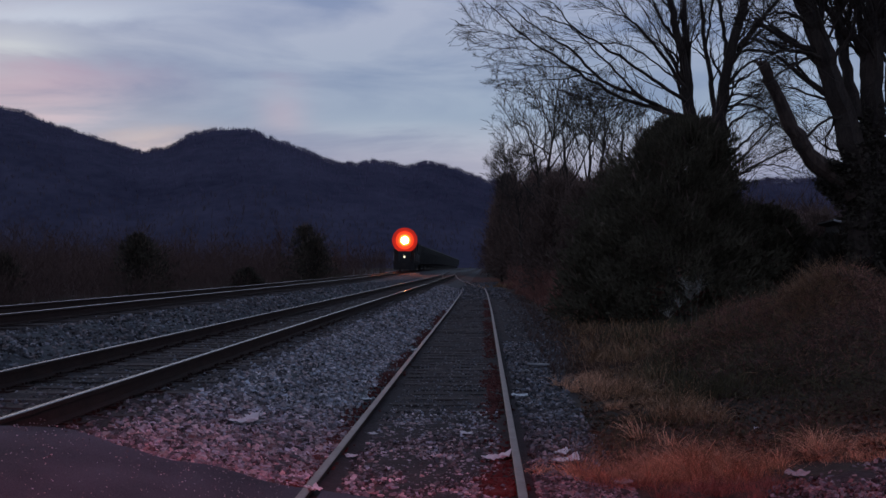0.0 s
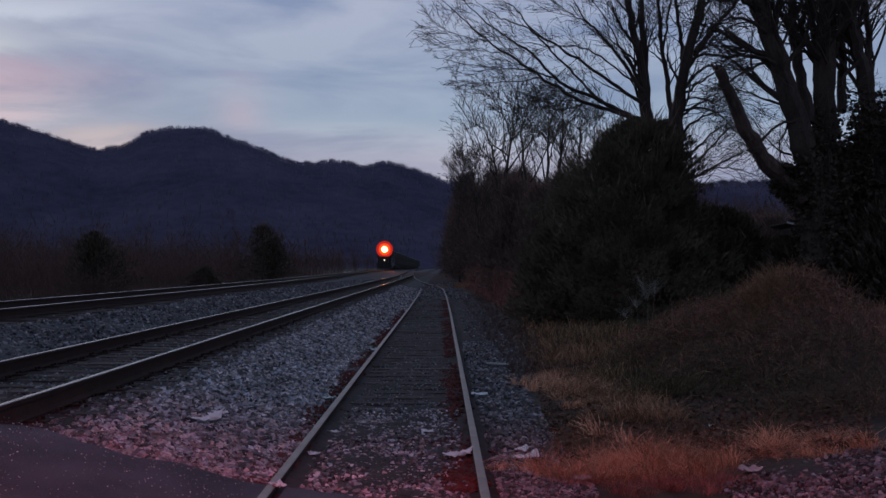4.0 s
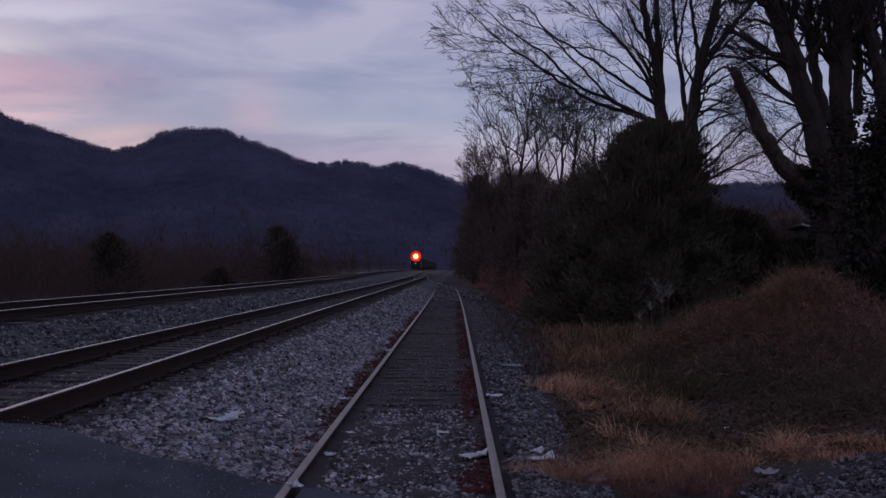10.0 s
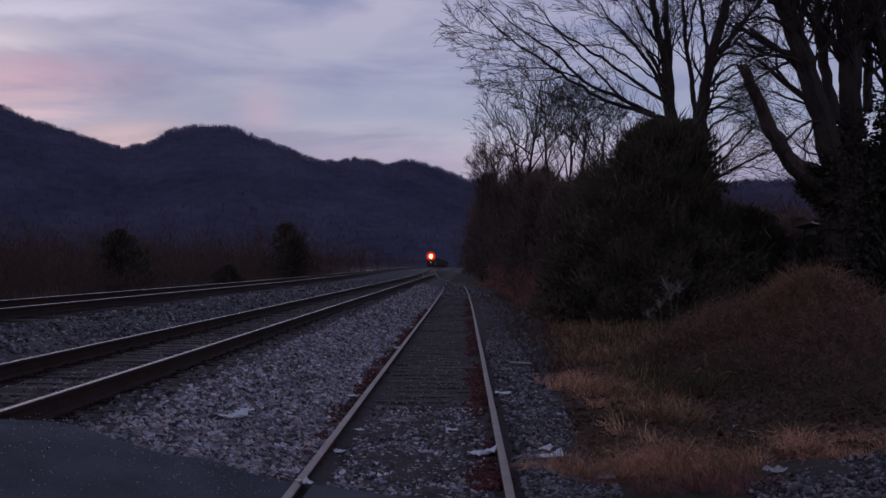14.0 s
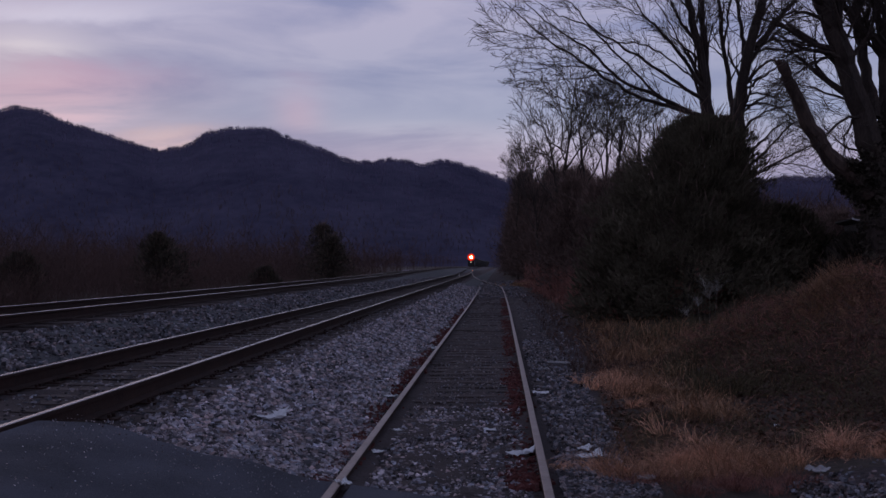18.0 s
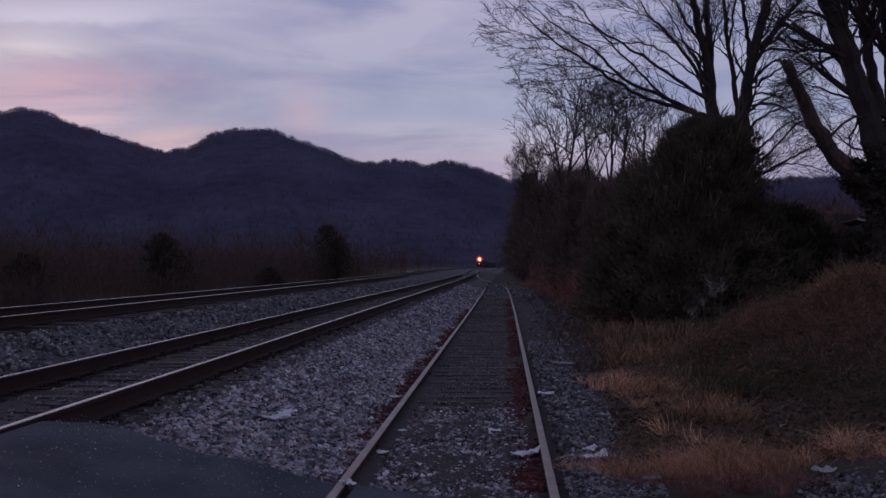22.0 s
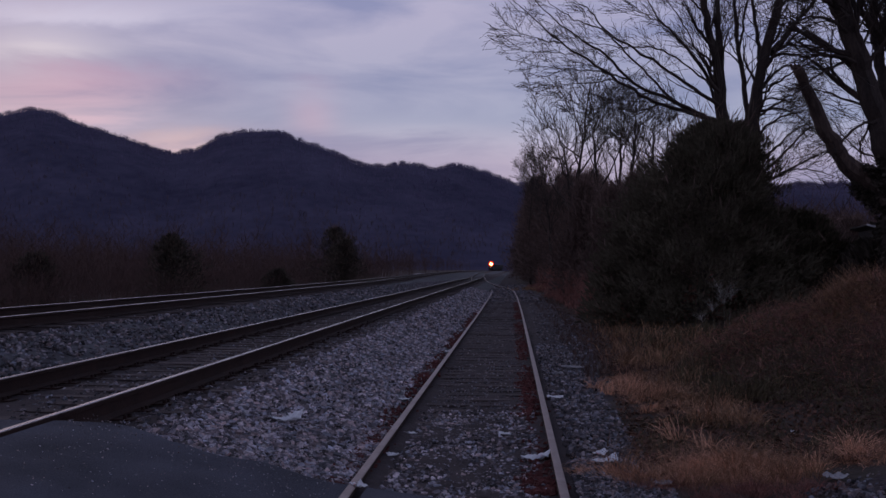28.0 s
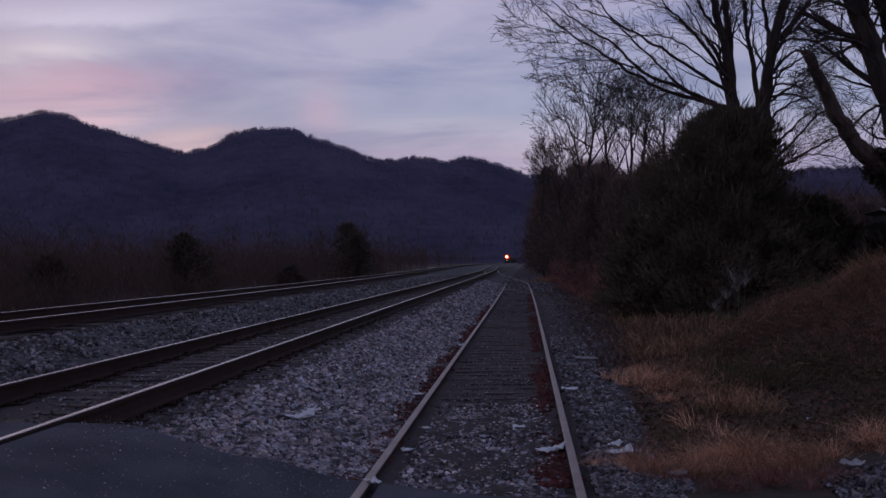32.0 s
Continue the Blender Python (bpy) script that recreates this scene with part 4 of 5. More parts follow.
for k, (x, y, h, wide, base, lean, limbs) in enumerate(((3.62, 60, 12.4, 2.9, 0.36, 0.5, 11), (3.45, 59, 9.6, 2.0, 0.4, -1.2, 7), (4.75, 62, 11.6, 2.0, 0.4, -0.3, 7), (5.4, 59, 10.8, 1.9, 0.38, 0.2, 7), (6.3, 64, 11.6, 2.2, 0.36, 0.7, 8), (7.4, 62, 10.4, 2.2, 0.36, 0.4, 7), (9.2, 68, 11.2, 2.6, 0.36, 0.2, 8))):
    crown_tree("slender leafless tree behind the cedar", x, y, h, wide, base, 500 + k, lean=lean, limbs=limbs)
crown_tree("short bare tree with a dense broken top above the thicket", 1.85, 112, 13.2, 1.5, 0.62, 540, 0.13, 0.009, 14)
crown_tree("leafless tree on the wooded bank", 3.4, 118, 14.2, 3.4, 0.5, 541, 0.2, 0.010, 12)
crown_tree("crooked leafless tree at the thicket's edge", 2.9, 78, 7.6, 1.9, 0.4, 542, 0.13, 0.009, 10, lean=-0.9)

# ---- foliage ----
def sprays(P, out, n_each, length, width, seed, droop=0.0, loose=0.55):
    """Small flat foliage sprays at points P that grow along the directions out."""
    r = np.random.default_rng(seed)
    P = np.repeat(np.asarray(P, float), n_each, 0)
    D = np.repeat(np.asarray(out, float), n_each, 0) + r.normal(0, loose, P.shape)
    D[:, 2] -= droop
    D /= np.linalg.norm(D, axis=1)[:, None] + 1e-9
    L = length * r.uniform(0.5, 1.3, len(P))[:, None]
    side = np.cross(D, r.normal(0, 1, P.shape))
    side /= np.linalg.norm(side, axis=1)[:, None] + 1e-9
    W = side * width * r.uniform(0.6, 1.3, len(P))[:, None]
    P = P + r.normal(0, length * 0.3, P.shape)
    V = np.stack([P, P + D * L * 0.45 + W, P + D * L, P + D * L * 0.45 - W], 1)
    F = np.arange(len(P) * 4).reshape(-1, 4)
    return V.reshape(-1, 3), F


def evergreen(label, x, y, height, radius, n, seed, mat, power=0.75, lean=0.0, category="tree", name="cedar_tree", lobes=0.35, size=0.34, group="", slim=0.2, twigs=0):
    """A ragged evergreen: trunk, inner branches, and a crown of many sprays in uneven lobes."""
    z = float(ground_z(x, y)) - 0.05
    root = thing(name, label, category, pose(x, y, z), group=group)
    r = np.random.default_rng(seed)
    rr = random.Random(seed)
    part("trunk", Shape().tube([(0, 0, -0.1), (lean * 0.3, 0, height * 0.4), (lean, 0, height * 0.95)], [height * 0.03, height * 0.02, 0.015], 7), BARK, root)
    s = Shape()
    for k in range(26):
        h = height * rr.uniform(0.08, 0.85)
        a = rr.uniform(0, 6.28)
        q = radius * (1 - (h / height)) ** power * 0.9
        s.tube([(0, 0, h * 0.9), (math.cos(a) * q * 0.5, math.sin(a) * q * 0.5, h + 0.1), (math.cos(a) * q, math.sin(a) * q, h + 0.35)], [0.03, 0.02, 0.008], 4)
    part("branchwork", s, BARK, root)
    u = r.uniform(0, 1, n) ** 0.8
    a = r.uniform(0, 2 * math.pi, n)
    h = height * (0.02 + 0.98 * u)
    lobe = 1 + lobes * np.sin(a * 3 + h * 2.1 + seed) * np.cos(h * 3.3 + a * 2) + 0.5 * lobes * np.sin(a * 7 - h * 5)
    shape = np.minimum(1.0, (h / height + 0.12) * 5) * (1 - u * 0.985) ** power
    q = radius * shape * lobe * np.sqrt(r.uniform(0.25, 1.0, n))
    P = np.stack([np.cos(a) * q + lean * u, np.sin(a) * q, h], -1)
    out = np.stack([np.cos(a), np.sin(a), np.full(n, 0.7) + u], -1)
    v, f = sprays(P, out, 3, size, size * slim, seed)
    part("crown", arrays("crown", v, f), mat, root)
    if twigs:
        k = r.integers(0, n, twigs)
        far = 1.0 + r.uniform(-0.1, 0.22, twigs)[:, None] * np.array([1, 1, 0.35])
        v, f = sprays(P[k] * far, out[k] * np.array([0.6, 0.6, 1.0]), 2, height * 0.09, 0.007 + 0.0001 * y, seed + 1, loose=0.7)
        part("brushwood", arrays("brushwood", v, f), THICKET, root, "fine bare brown twigs")
    return root


evergreen("dense dark cedar beside the siding", 4.68, 28.5, 5.0, 2.65, 27000, 21, CEDAR, power=0.46, lean=0.4, size=0.16, lobes=0.42, slim=0.08, twigs=700)
for x, y, h, rad, k in ((3.3, 29.6, 3.0, 1.25, 30), (7.4, 30.5, 2.6, 1.9, 31), (9.0, 32.0, 1.3, 1.7, 40), (9.6, 30.2, 1.75, 1.9, 32), (11.8, 31.0, 2.9, 2.2, 33), (8.6, 27.0, 1.6, 1.4, 34), (13.5, 29.0, 3.2, 2.2, 36), (10.4, 25.8, 2.6, 1.7, 37), (9.7, 27.3, 3.9, 0.8, 46), (10.55, 27.0, 4.3, 0.9, 47), (11.3, 27.5, 5.0, 1.25, 38), (12.8, 27.8, 5.6, 1.6, 39)):
    evergreen("dark tangled evergreen shrub under the bare trees", x, y, h, rad, 4200, k, CEDAR if x < 8 else IVY_LEAF, power=0.42, category="shrub", name="shrub", group="dark shrubs on the bank", size=0.24, slim=0.11, twigs=900)
for x, y, h, rad, k in ((-13.9, 45.0, 2.7, 1.2, 41), (-11.9, 75.0, 3.9, 1.75, 42), (-15.6, 36.0, 1.8, 0.9, 43), (-13.0, 62.0, 1.2, 0.8, 44), (-10.9, 73.0, 2.9, 1.1, 45)):
    evergreen("small dark cedar in the scrub beyond the tracks", x, y, h, rad, 1800, k, SCRUB_LEAF, power=0.55, group="small cedars in the scrub", size=0.20, lobes=1.05, slim=0.12, twigs=500)
WOODS = []
wr = random.Random(77)
for y in (96, 103, 112, 120, 130, 142, 155, 170, 188, 208, 232):
    h = 1.2 + y * 0.079
    rad = 1.6 + (y - 90) * 0.016
    for k in range(3):
        WOODS.append((max(0.0 * y, 1.9 - (y - 96) * 0.06) + rad * 1.3 + k * rad * 1.5, y + wr.uniform(-4, 4), h * wr.uniform(0.78, 1.0), rad * wr.uniform(0.9, 1.2)))
for x, y, h, rad in ((4.6, 52, 4.9, 1.5), (5.9, 53, 5.6, 1.8), (3.6, 57, 5.6, 1.5), (7.4, 50, 5.6, 1.9), (9.4, 52, 5.2, 2.0), (5.2, 47, 3.2, 1.3), (11.5, 56, 5.6, 2.2), (5.4, 74, 6.4, 2.4), (8.6, 76, 6.6, 2.6), (14.5, 62, 3.9, 2.4), (17.5, 66, 3.9, 2.6), (18.4, 62, 3.7, 2.2), (20.6, 61, 3.6, 2.2)):
    WOODS.append((x, y, h, rad))
for k, (x, y, h, rad) in enumerate(WOODS):
    evergreen("dense dark thicket tree on the wooded bank", x, y, h, rad, 2200, 60 + k, IVY, power=0.5, name="thicket_tree", group="thicket along the bank", size=0.045 * h, lobes=0.55, slim=0.14, twigs=2600)


def build_ivy():
    """Ivy on the old tree's trunks."""
    r = np.random.default_rng(9)
    P, D = [], []
    for trunk, top, wide in ((lean_stem, 4.3, 0.42), (mid_stem, 4.8, 0.46), (outer_stem, 5.3, 0.6)):
        line = smooth_pts(trunk, 6)
        for q in line:
            if q.z < top:
                n = 130
                a = r.uniform(0, 6.28, n)
                w = wide * r.uniform(0.45, 1.15, n) * (1.0 if q.z < top - 1.2 else 0.65)
                P.append(np.stack([q.x + np.cos(a) * w, q.y + np.sin(a) * w, q.z + r.uniform(-0.45, 0.45, n)], -1))
                D.append(np.stack([np.cos(a), np.sin(a), r.uniform(-0.4, 0.4, n)], -1))
    for q in smooth_pts(STUB[0][0], 6)[:8]:
        a = r.uniform(0, 6.28, 90)
        w = 0.27 * r.uniform(0.6, 1.05, 90)
        P.append(np.stack([q.x + np.cos(a) * w * 0.8, q.y + np.sin(a) * w, q.z - 0.05 + np.sin(a * 1.7) * w], -1))
        D.append(np.stack([np.cos(a), np.sin(a), r.uniform(-0.5, 0.2, 90)], -1))
    v, f = sprays(np.concatenate(P), np.concatenate(D), 4, 0.11, 0.038, 10)
    part("ivy", arrays("ivy", v, f), IVY_LEAF, oak, "dark ivy leaves over the trunks")


build_ivy()


# ---- grass, weeds and scrub ----
def blades(x, y, h, w, lean, seed, way=None):
    """Bent blades that stand on the ground at x, y."""
    r = np.random.default_rng(seed)
    x, y = np.asarray(x, float), np.asarray(y, float)
    n = len(x)
    hh = h * r.uniform(0.35, 1.2, n) * (0.75 + 0.4 * np.sin(x * 5.3 + 2 * np.sin(y * 4.1)) * np.cos(y * 6.7 - x * 2.0))
    # neighbouring blades lie over the same way
    a = 5.0 * np.sin(x * 3.1 + 1.7 * np.sin(y * 2.3)) + 3.0 * np.cos(y * 2.7 + x) + r.normal(0, 1.3, n)
    a = a if way is None else way
    l1 = lean * r.uniform(0.1, 1.0, n)
    reach = hh * np.minimum(l1, 2.6)
    sag = np.clip(l1 / 2.6, 0, 1)
    z = ground_z(x, y) - 0.03
    base = np.stack([x, y, z], -1)

    def along(u, up, turn):
        return base + np.stack([np.cos(a + turn) * reach * u, np.sin(a + turn) * reach * u, hh * up], -1)

    curl = r.normal(0, 0.6, n)
    low, high, tip = along(0.22, 0.55, 0), along(0.62, 0.95 - 0.25 * sag, curl * 0.5), along(1.05, 1.05 - 0.8 * sag * r.uniform(0.3, 1.1, n), curl)
    b = r.uniform(0, math.pi, n)
    side = np.stack([np.cos(b), np.sin(b) * 0.5, np.zeros(n)], -1) * (w * r.uniform(0.6, 1.3, n))[:, None]
    V = np.stack([base - side, base + side, low + side * 0.9, low - side * 0.9, high + side * 0.65, high - side * 0.65, tip], 1).reshape(-1, 3)
    k = np.arange(n)[:, None] * 7
    F = [tuple(q) for q in (k + np.array([0, 1, 2, 3])).tolist()] + [tuple(q) for q in (k + np.array([3, 2, 4, 5])).tolist()] + [tuple(q) for q in (k + np.array([5, 4, 6])).tolist()]
    me = bpy.data.meshes.new("blades")
    me.from_pydata(V.tolist(), [], F)
    me.update()
    return me


def patch(n, cx, cy, sx, sy, seed, tufts=0):
    """Points in a soft-edged patch, gathered in tufts."""
    r = np.random.default_rng(seed)
    if tufts:
        c = np.stack([r.normal(cx, sx, tufts), r.normal(cy, sy, tufts)], -1)
        k = r.integers(0, tufts, n)
        q = c[k] + r.normal(0, 1, (n, 2)) * r.uniform(0.03, 0.11, tufts)[k][:, None]
        return q[:, 0], q[:, 1]
    return r.normal(cx, sx, n), r.normal(cy, sy, n)


def tussocks(tufts, each, cx, cy, sx, sy, h, w, lean, seed):
    """Tussocks of grass that fall open over one side."""
    r = np.random.default_rng(seed)
    c = np.stack([r.normal(cx, sx, tufts), r.normal(cy, sy, tufts)], -1)
    k = np.repeat(np.arange(tufts), each)
    size = r.uniform(0.55, 1.15, tufts)[k]
    d = r.normal(0, 1, (len(k), 2)) * (0.055 * size)[:, None]
    q = c[k] + d
    way = np.where(r.uniform(0, 1, len(k)) < 0.55, np.arctan2(d[:, 1], d[:, 0]), r.uniform(0, 6.28, tufts)[k]) + r.normal(0, 0.4, len(k))
    return blades(q[:, 0], q[:, 1], h * size, w, lean, seed + 1, way)


def strip(n, y0, y1, x0, x1, seed, tufts=0):
    """Points between two lines that run along the track; x0, x1 at y0 and y1."""
    r = np.random.default_rng(seed)
    m = tufts or n
    u = r.uniform(0, 1, m)
    y = y0 + (y1 - y0) * u ** 1.6
    t = (y - y0) / (y1 - y0)
    a, b = x0[0] + (x0[1] - x0[0]) * t, x1[0] + (x1[1] - x1[0]) * t
    x = a + (b - a) * r.uniform(0, 1, m)
    if tufts:
        k = r.integers(0, tufts, n)
        return x[k] + r.normal(0, 0.11, n), y[k] + r.normal(0, 0.14, n)
    return x, y


def stuff(name, me, mat, label, category):
    tagged(part(name, me, mat), label, category, kind="stuff")


stuff("dry_grass", tussocks(40, 210, 1.55, 8.93, 0.38, 0.20, 0.27, 0.0020, 2.8, 1), DRY_GRASS, "clump of flattened dry orange grass beside the siding", "dry grass")
stuff("dry_grass", tussocks(20, 180, 2.95, 9.30, 0.28, 0.20, 0.21, 0.0021, 3.0, 2), DRY_GRASS, "dry reddish grass at the gravel's edge", "dry grass")
stuff("dry_grass", tussocks(34, 90, 1.62, 14.4, 0.20, 1.5, 0.26, 0.003, 2.2, 3), DRY_GRASS, "low dry grass along the ballast edge", "dry grass")
stuff("dry_grass", tussocks(30, 120, 1.55, 8.42, 0.40, 0.16, 0.17, 0.0020, 3.0, 75), BRUSH, "low trampled brown grass at the road's edge", "dry grass")
stuff("straw_grass", tussocks(34, 70, 1.66, 8.9, 0.42, 0.24, 0.36, 0.0017, 2.4, 72), STRAW, "pale loose straws over the orange grass", "dry grass")
stuff("straw_grass", blades(*strip(4200, 11.4, 19.5, (1.50, 1.80), (2.4, 3.2), 4, 80), 0.26, 0.004, 2.2, 4), STRAW, "pale straw grass along the siding", "dry grass")
stuff("dry_weeds", blades(*strip(2600, 9.3, 11.2, (1.0, 1.1), (3.0, 3.6), 73, 120), 0.12, 0.003, 1.8, 74), BRUSH, "brown trodden weeds behind the orange grass", "dry grass")
stuff("straw_grass", blades(*strip(3600, 18.5, 38.0, (1.75, 2.5), (3.6, 4.6), 5, 260), 0.32, 0.007, 1.4, 5), STRAW, "pale dry grass farther along the siding", "dry grass")
stuff("straw_grass", blades(*strip(9000, 37.0, 105.0, (2.4, 1.4), (5.4, 5.0), 55, 700), 0.46, 0.012, 1.3, 56), BRUSH, "brown dry grass under the thicket", "dry grass")
stuff("green_grass", blades(*strip(7500, 13.0, 27.0, (2.3, 2.3), (3.6, 6.0), 6, 330), 0.30, 0.006, 0.9, 6), GREEN_GRASS, "dull green grass on the bank", "grass")
stuff("green_grass", blades(*strip(5200, 9.5, 12.2, (1.1, 1.2), (3.0, 4.0), 7, 190), 0.15, 0.003, 1.5, 7), GREEN_GRASS, "short green and brown weeds", "grass")


def weeds(x, y, h, w, seed, forks=7, spread=0.32, low=0.35):
    """Thin dead stalks with fine side twigs."""
    P = np.stack([x, y, ground_z(x, y) - 0.05], -1)
    r = np.random.default_rng(seed)
    V, F = [], []
    n = len(P)
    hs = h * r.uniform(0.5, 1.15, n)
    la, ld = r.uniform(0, 6.28, n), r.uniform(0, 0.25, n)
    axis = np.stack([np.cos(la) * ld, np.sin(la) * ld, np.ones(n)], -1)
    for k in range(forks + 1):
        if k == 0:
            base, d, L = P, axis, hs
        else:
            u = r.uniform(low, 0.95, n)
            base = P + axis * (hs * u)[:, None]
            a = r.uniform(0, 6.28, n)
            d = axis + np.stack([np.cos(a), np.sin(a), np.zeros(n)], -1) * (spread + r.uniform(0, 0.5, n))[:, None]
            L = hs * r.uniform(0.12, 0.34, n)
        tip = base + d * L[:, None]
        b = r.uniform(0, math.pi, n)
        side = np.stack([np.cos(b), np.sin(b) * 0.6, np.zeros(n)], -1) * (w * (1.0 if k == 0 else 0.8))
        i0 = 3 * n * len(V)
        V.append(np.stack([base - side, base + side, tip], 1).reshape(-1, 3))
        F.append(np.arange(3 * n).reshape(n, 3) + i0)
    return arrays("weeds", np.concatenate(V), np.concatenate(F))


def mound_points(n, seed):
    """Points over the overgrown mound, thinned out past its soft edge."""
    r = np.random.default_rng(seed)
    x, y = r.uniform(2.2, 9.0, n), 10.2 + 10.3 * r.uniform(0, 1, n) ** 1.1
    keep = (canopy(x, y) > 0.06 + 0.08 * r.uniform(0, 1, n)) & (x < 3 + y * 0.38)
    return x[keep], y[keep]


def canopy(x, y):
    """How high the weeds stand over the ground of the mound."""
    x, y = np.asarray(x, float), np.asarray(y, float)
    side = np.clip((x - 2.35 - 0.05 * (y - 11) - 0.25 * np.sin(y * 1.7)) / 2.4, 0, 1)
    front = np.clip((y - 10.0) / 6.0, 0, 1)
    crest = np.exp(-((x - 4.9) / 0.9) ** 2 - ((y - 17.0) / 2.2) ** 2)
    lumps = 0.75 + 0.30 * np.sin(x * 2.3 + y * 0.7) * np.cos(y * 1.3 - x) + 0.12 * np.sin(x * 6.1 + y * 3.7)
    fall = 1 - 0.5 * np.clip((x - 5.4) / 1.3, 0, 1)
    return side ** 0.8 * (0.10 + 0.72 * front) * lumps * fall + 0.12 * crest


def tangle(x, y, length, w, seed, deep=0.35, rough=1.0):
    """Matted bent twigs in the upper layer of the weeds, each of two slivers."""
    r = np.random.default_rng(seed)
    n = len(x)
    z = ground_z(x, y) + canopy(x, y) * (1 - deep * r.uniform(0, 1, n) ** 1.5) + r.normal(0, 0.03, n)
    P = np.stack([x, y, z], -1)
    D = r.normal(0, 1, (n, 3)) * np.array([1, 1, 0.55 * rough]) + np.array([0, 0, 0.35])
    D /= np.linalg.norm(D, axis=1)[:, None]
    L = (length * r.uniform(0.35, 1.3, n))[:, None]
    bend = D + r.normal(0, 0.45, (n, 3)) - np.array([0, 0, 0.45])
    side = np.cross(D, r.normal(0, 1, (n, 3)))
    side *= w / (np.linalg.norm(side, axis=1)[:, None] + 1e-9)
    mid = P + D * L * 0.55
    tip = mid + bend * L * 0.5
    V = np.stack([P - side, P + side, mid + side * 0.8, mid - side * 0.8, tip], 1).reshape(-1, 3)
    k = np.arange(n)[:, None] * 5
    F = [tuple(q) for q in (k + np.array([0, 1, 2, 3])).tolist()] + [tuple(q) for q in (k + np.array([3, 2, 4])).tolist()]
    me = bpy.data.meshes.new("tangle")
    me.from_pydata(V.tolist(), [], F)
    me.update()
    return me


for k, (n, mat, text) in enumerate(((30000, BRUSH, "matted brown dead weeds over the mound"), (26000, SCRUB, "dark tangled twigs over the mound"), (7000, STRAW, "pale bent stalks in the matted weeds"))):
    x, y = mound_points(n, 300 + k)
    high = np.random.default_rng(330 + k).uniform(12.0, 17.0, len(y))
    keep = ((y > high) | ((x > 5.2) & (y > 12.5))) if k != 1 else (y < high + 3.0)
    stuff("weed_tangle", tangle(x[keep], y[keep], 0.24, 0.0035 if k < 2 else 0.0028, 310 + k, 0.5 if k < 2 else 0.2, 1.6), mat, text, "weeds")
x, y = mound_points(42000, 320)
k = x < 4.4 + 0.45 * np.sin(y * 2.1) + np.random.default_rng(321).normal(0, 0.8, len(x))
stuff("weed_tangle", tangle(x[k], y[k], 0.22, 0.004, 322, 0.4), GREEN_GRASS, "dull green creepers on the mound's flank", "weeds")
for k, (n, mat, tall, text) in enumerate(((2600, BRUSH, 0.95, "brown dead stalks on the mound"), (1500, SCRUB, 1.0, "dark dead stalks among the weeds"), (1300, STRAW, 1.15, "pale dry stalks among the weeds"))):
    x, y = mound_points(n, 8 + 20 * k)
    stuff("dead_weeds", weeds(x, y, tall * canopy(x, y) + 0.08, 0.003, 9 + k, 12, 0.7), mat, text, "weeds")
x, y = patch(900, 4.95, 17.0, 0.26, 0.5, 10, 0)
stuff("dead_weeds", weeds(x, y, canopy(x, y) + 0.03, 0.0035, 11, 18, 0.8, 0.6), STRAW, "pale feathery dead goldenrod heads", "weeds")
x, y = strip(9000, 30, 95, (2.9, 2.0), (8, 12), 12)
stuff("dead_weeds", weeds(x, y, 0.6 + 0.012 * y, 0.008, 13, 11, 0.5), BRUSH, "brown dead weeds along the bank", "weeds")
x, y = patch(5, 4.0, 21.6, 0.10, 0.12, 14)
stuff("pale_weed", weeds(x, y, 1.15, 0.0035, 15, 34, 0.9, 0.78), PALE_WEED, "pale dried weed plume before the cedar", "weeds")
stuff("straw_grass", blades(*patch(1800, 2.4, 86, 1.1, 1.6, 81, 160), 0.35, 0.018, 1.6, 82), STRAW, "pale dry grass where the siding bends", "dry grass")
x, y = strip(2600, 17, 75, (1.1, 0.9), (2.8, 3.6), 91)
stuff("dead_weeds", weeds(x, y, 0.16, 0.006, 92, 9, 0.7), SCRUB, "low dark dead weeds on the strip beside the siding", "weeds")
# scrub beyond the far track
x, y = strip(20000, 12, 150, (-11.0, -14.5), (-26, -55), 16)
stuff("scrub", weeds(x, y, 1.25, 0.006, 17, 12, 0.6), SCRUB, "brown leafless brush beyond the tracks", "scrub")
x, y = strip(16000, 30, 260, (-14.5, -17.5), (-60, -150), 18)
stuff("scrub", weeds(x, y, 2.9, 0.007, 19, 16, 0.7), SCRUB, "tall leafless scrub in the valley", "scrub")
x, y = strip(4500, 120, 700, (-18, -20), (-150, -330), 20)
stuff("scrub", weeds(x, y, 5.6, 0.035, 21, 16, 0.6), SCRUB, "young leafless trees at the foot of the hill", "scrub")
x, y = strip(2500, 90, 700, (8, 6), (70, 120), 22)
stuff("scrub", weeds(x, y, 7.0, 0.05, 23, 14, 0.4), SCRUB, "leafless trees behind the thicket", "scrub")
x, y = strip(5000, 80, 260, (16, 55), (60, 150), 26)
stuff("scrub", weeds(x, y, 0.055 * y, 0.035, 27, 14, 0.6), SCRUB, "dark leafless woods behind the shed", "scrub")
x, y = strip(1600, 40, 200, (18, 40), (70, 180), 24)
stuff("scrub", weeds(x, y, 3.4, 0.025, 25, 14, 0.4), SCRUB, "leafless brush on the far bank", "scrub")

build_hill("hill_ridge", "wooded mountain ridge beyond the valley, tinted blue with haze", (900, 1500, 2100, 1.0, -0.85, 0.75, 240, 0.10, 1), 8000, 20000, 12.0, 0.12, 11)


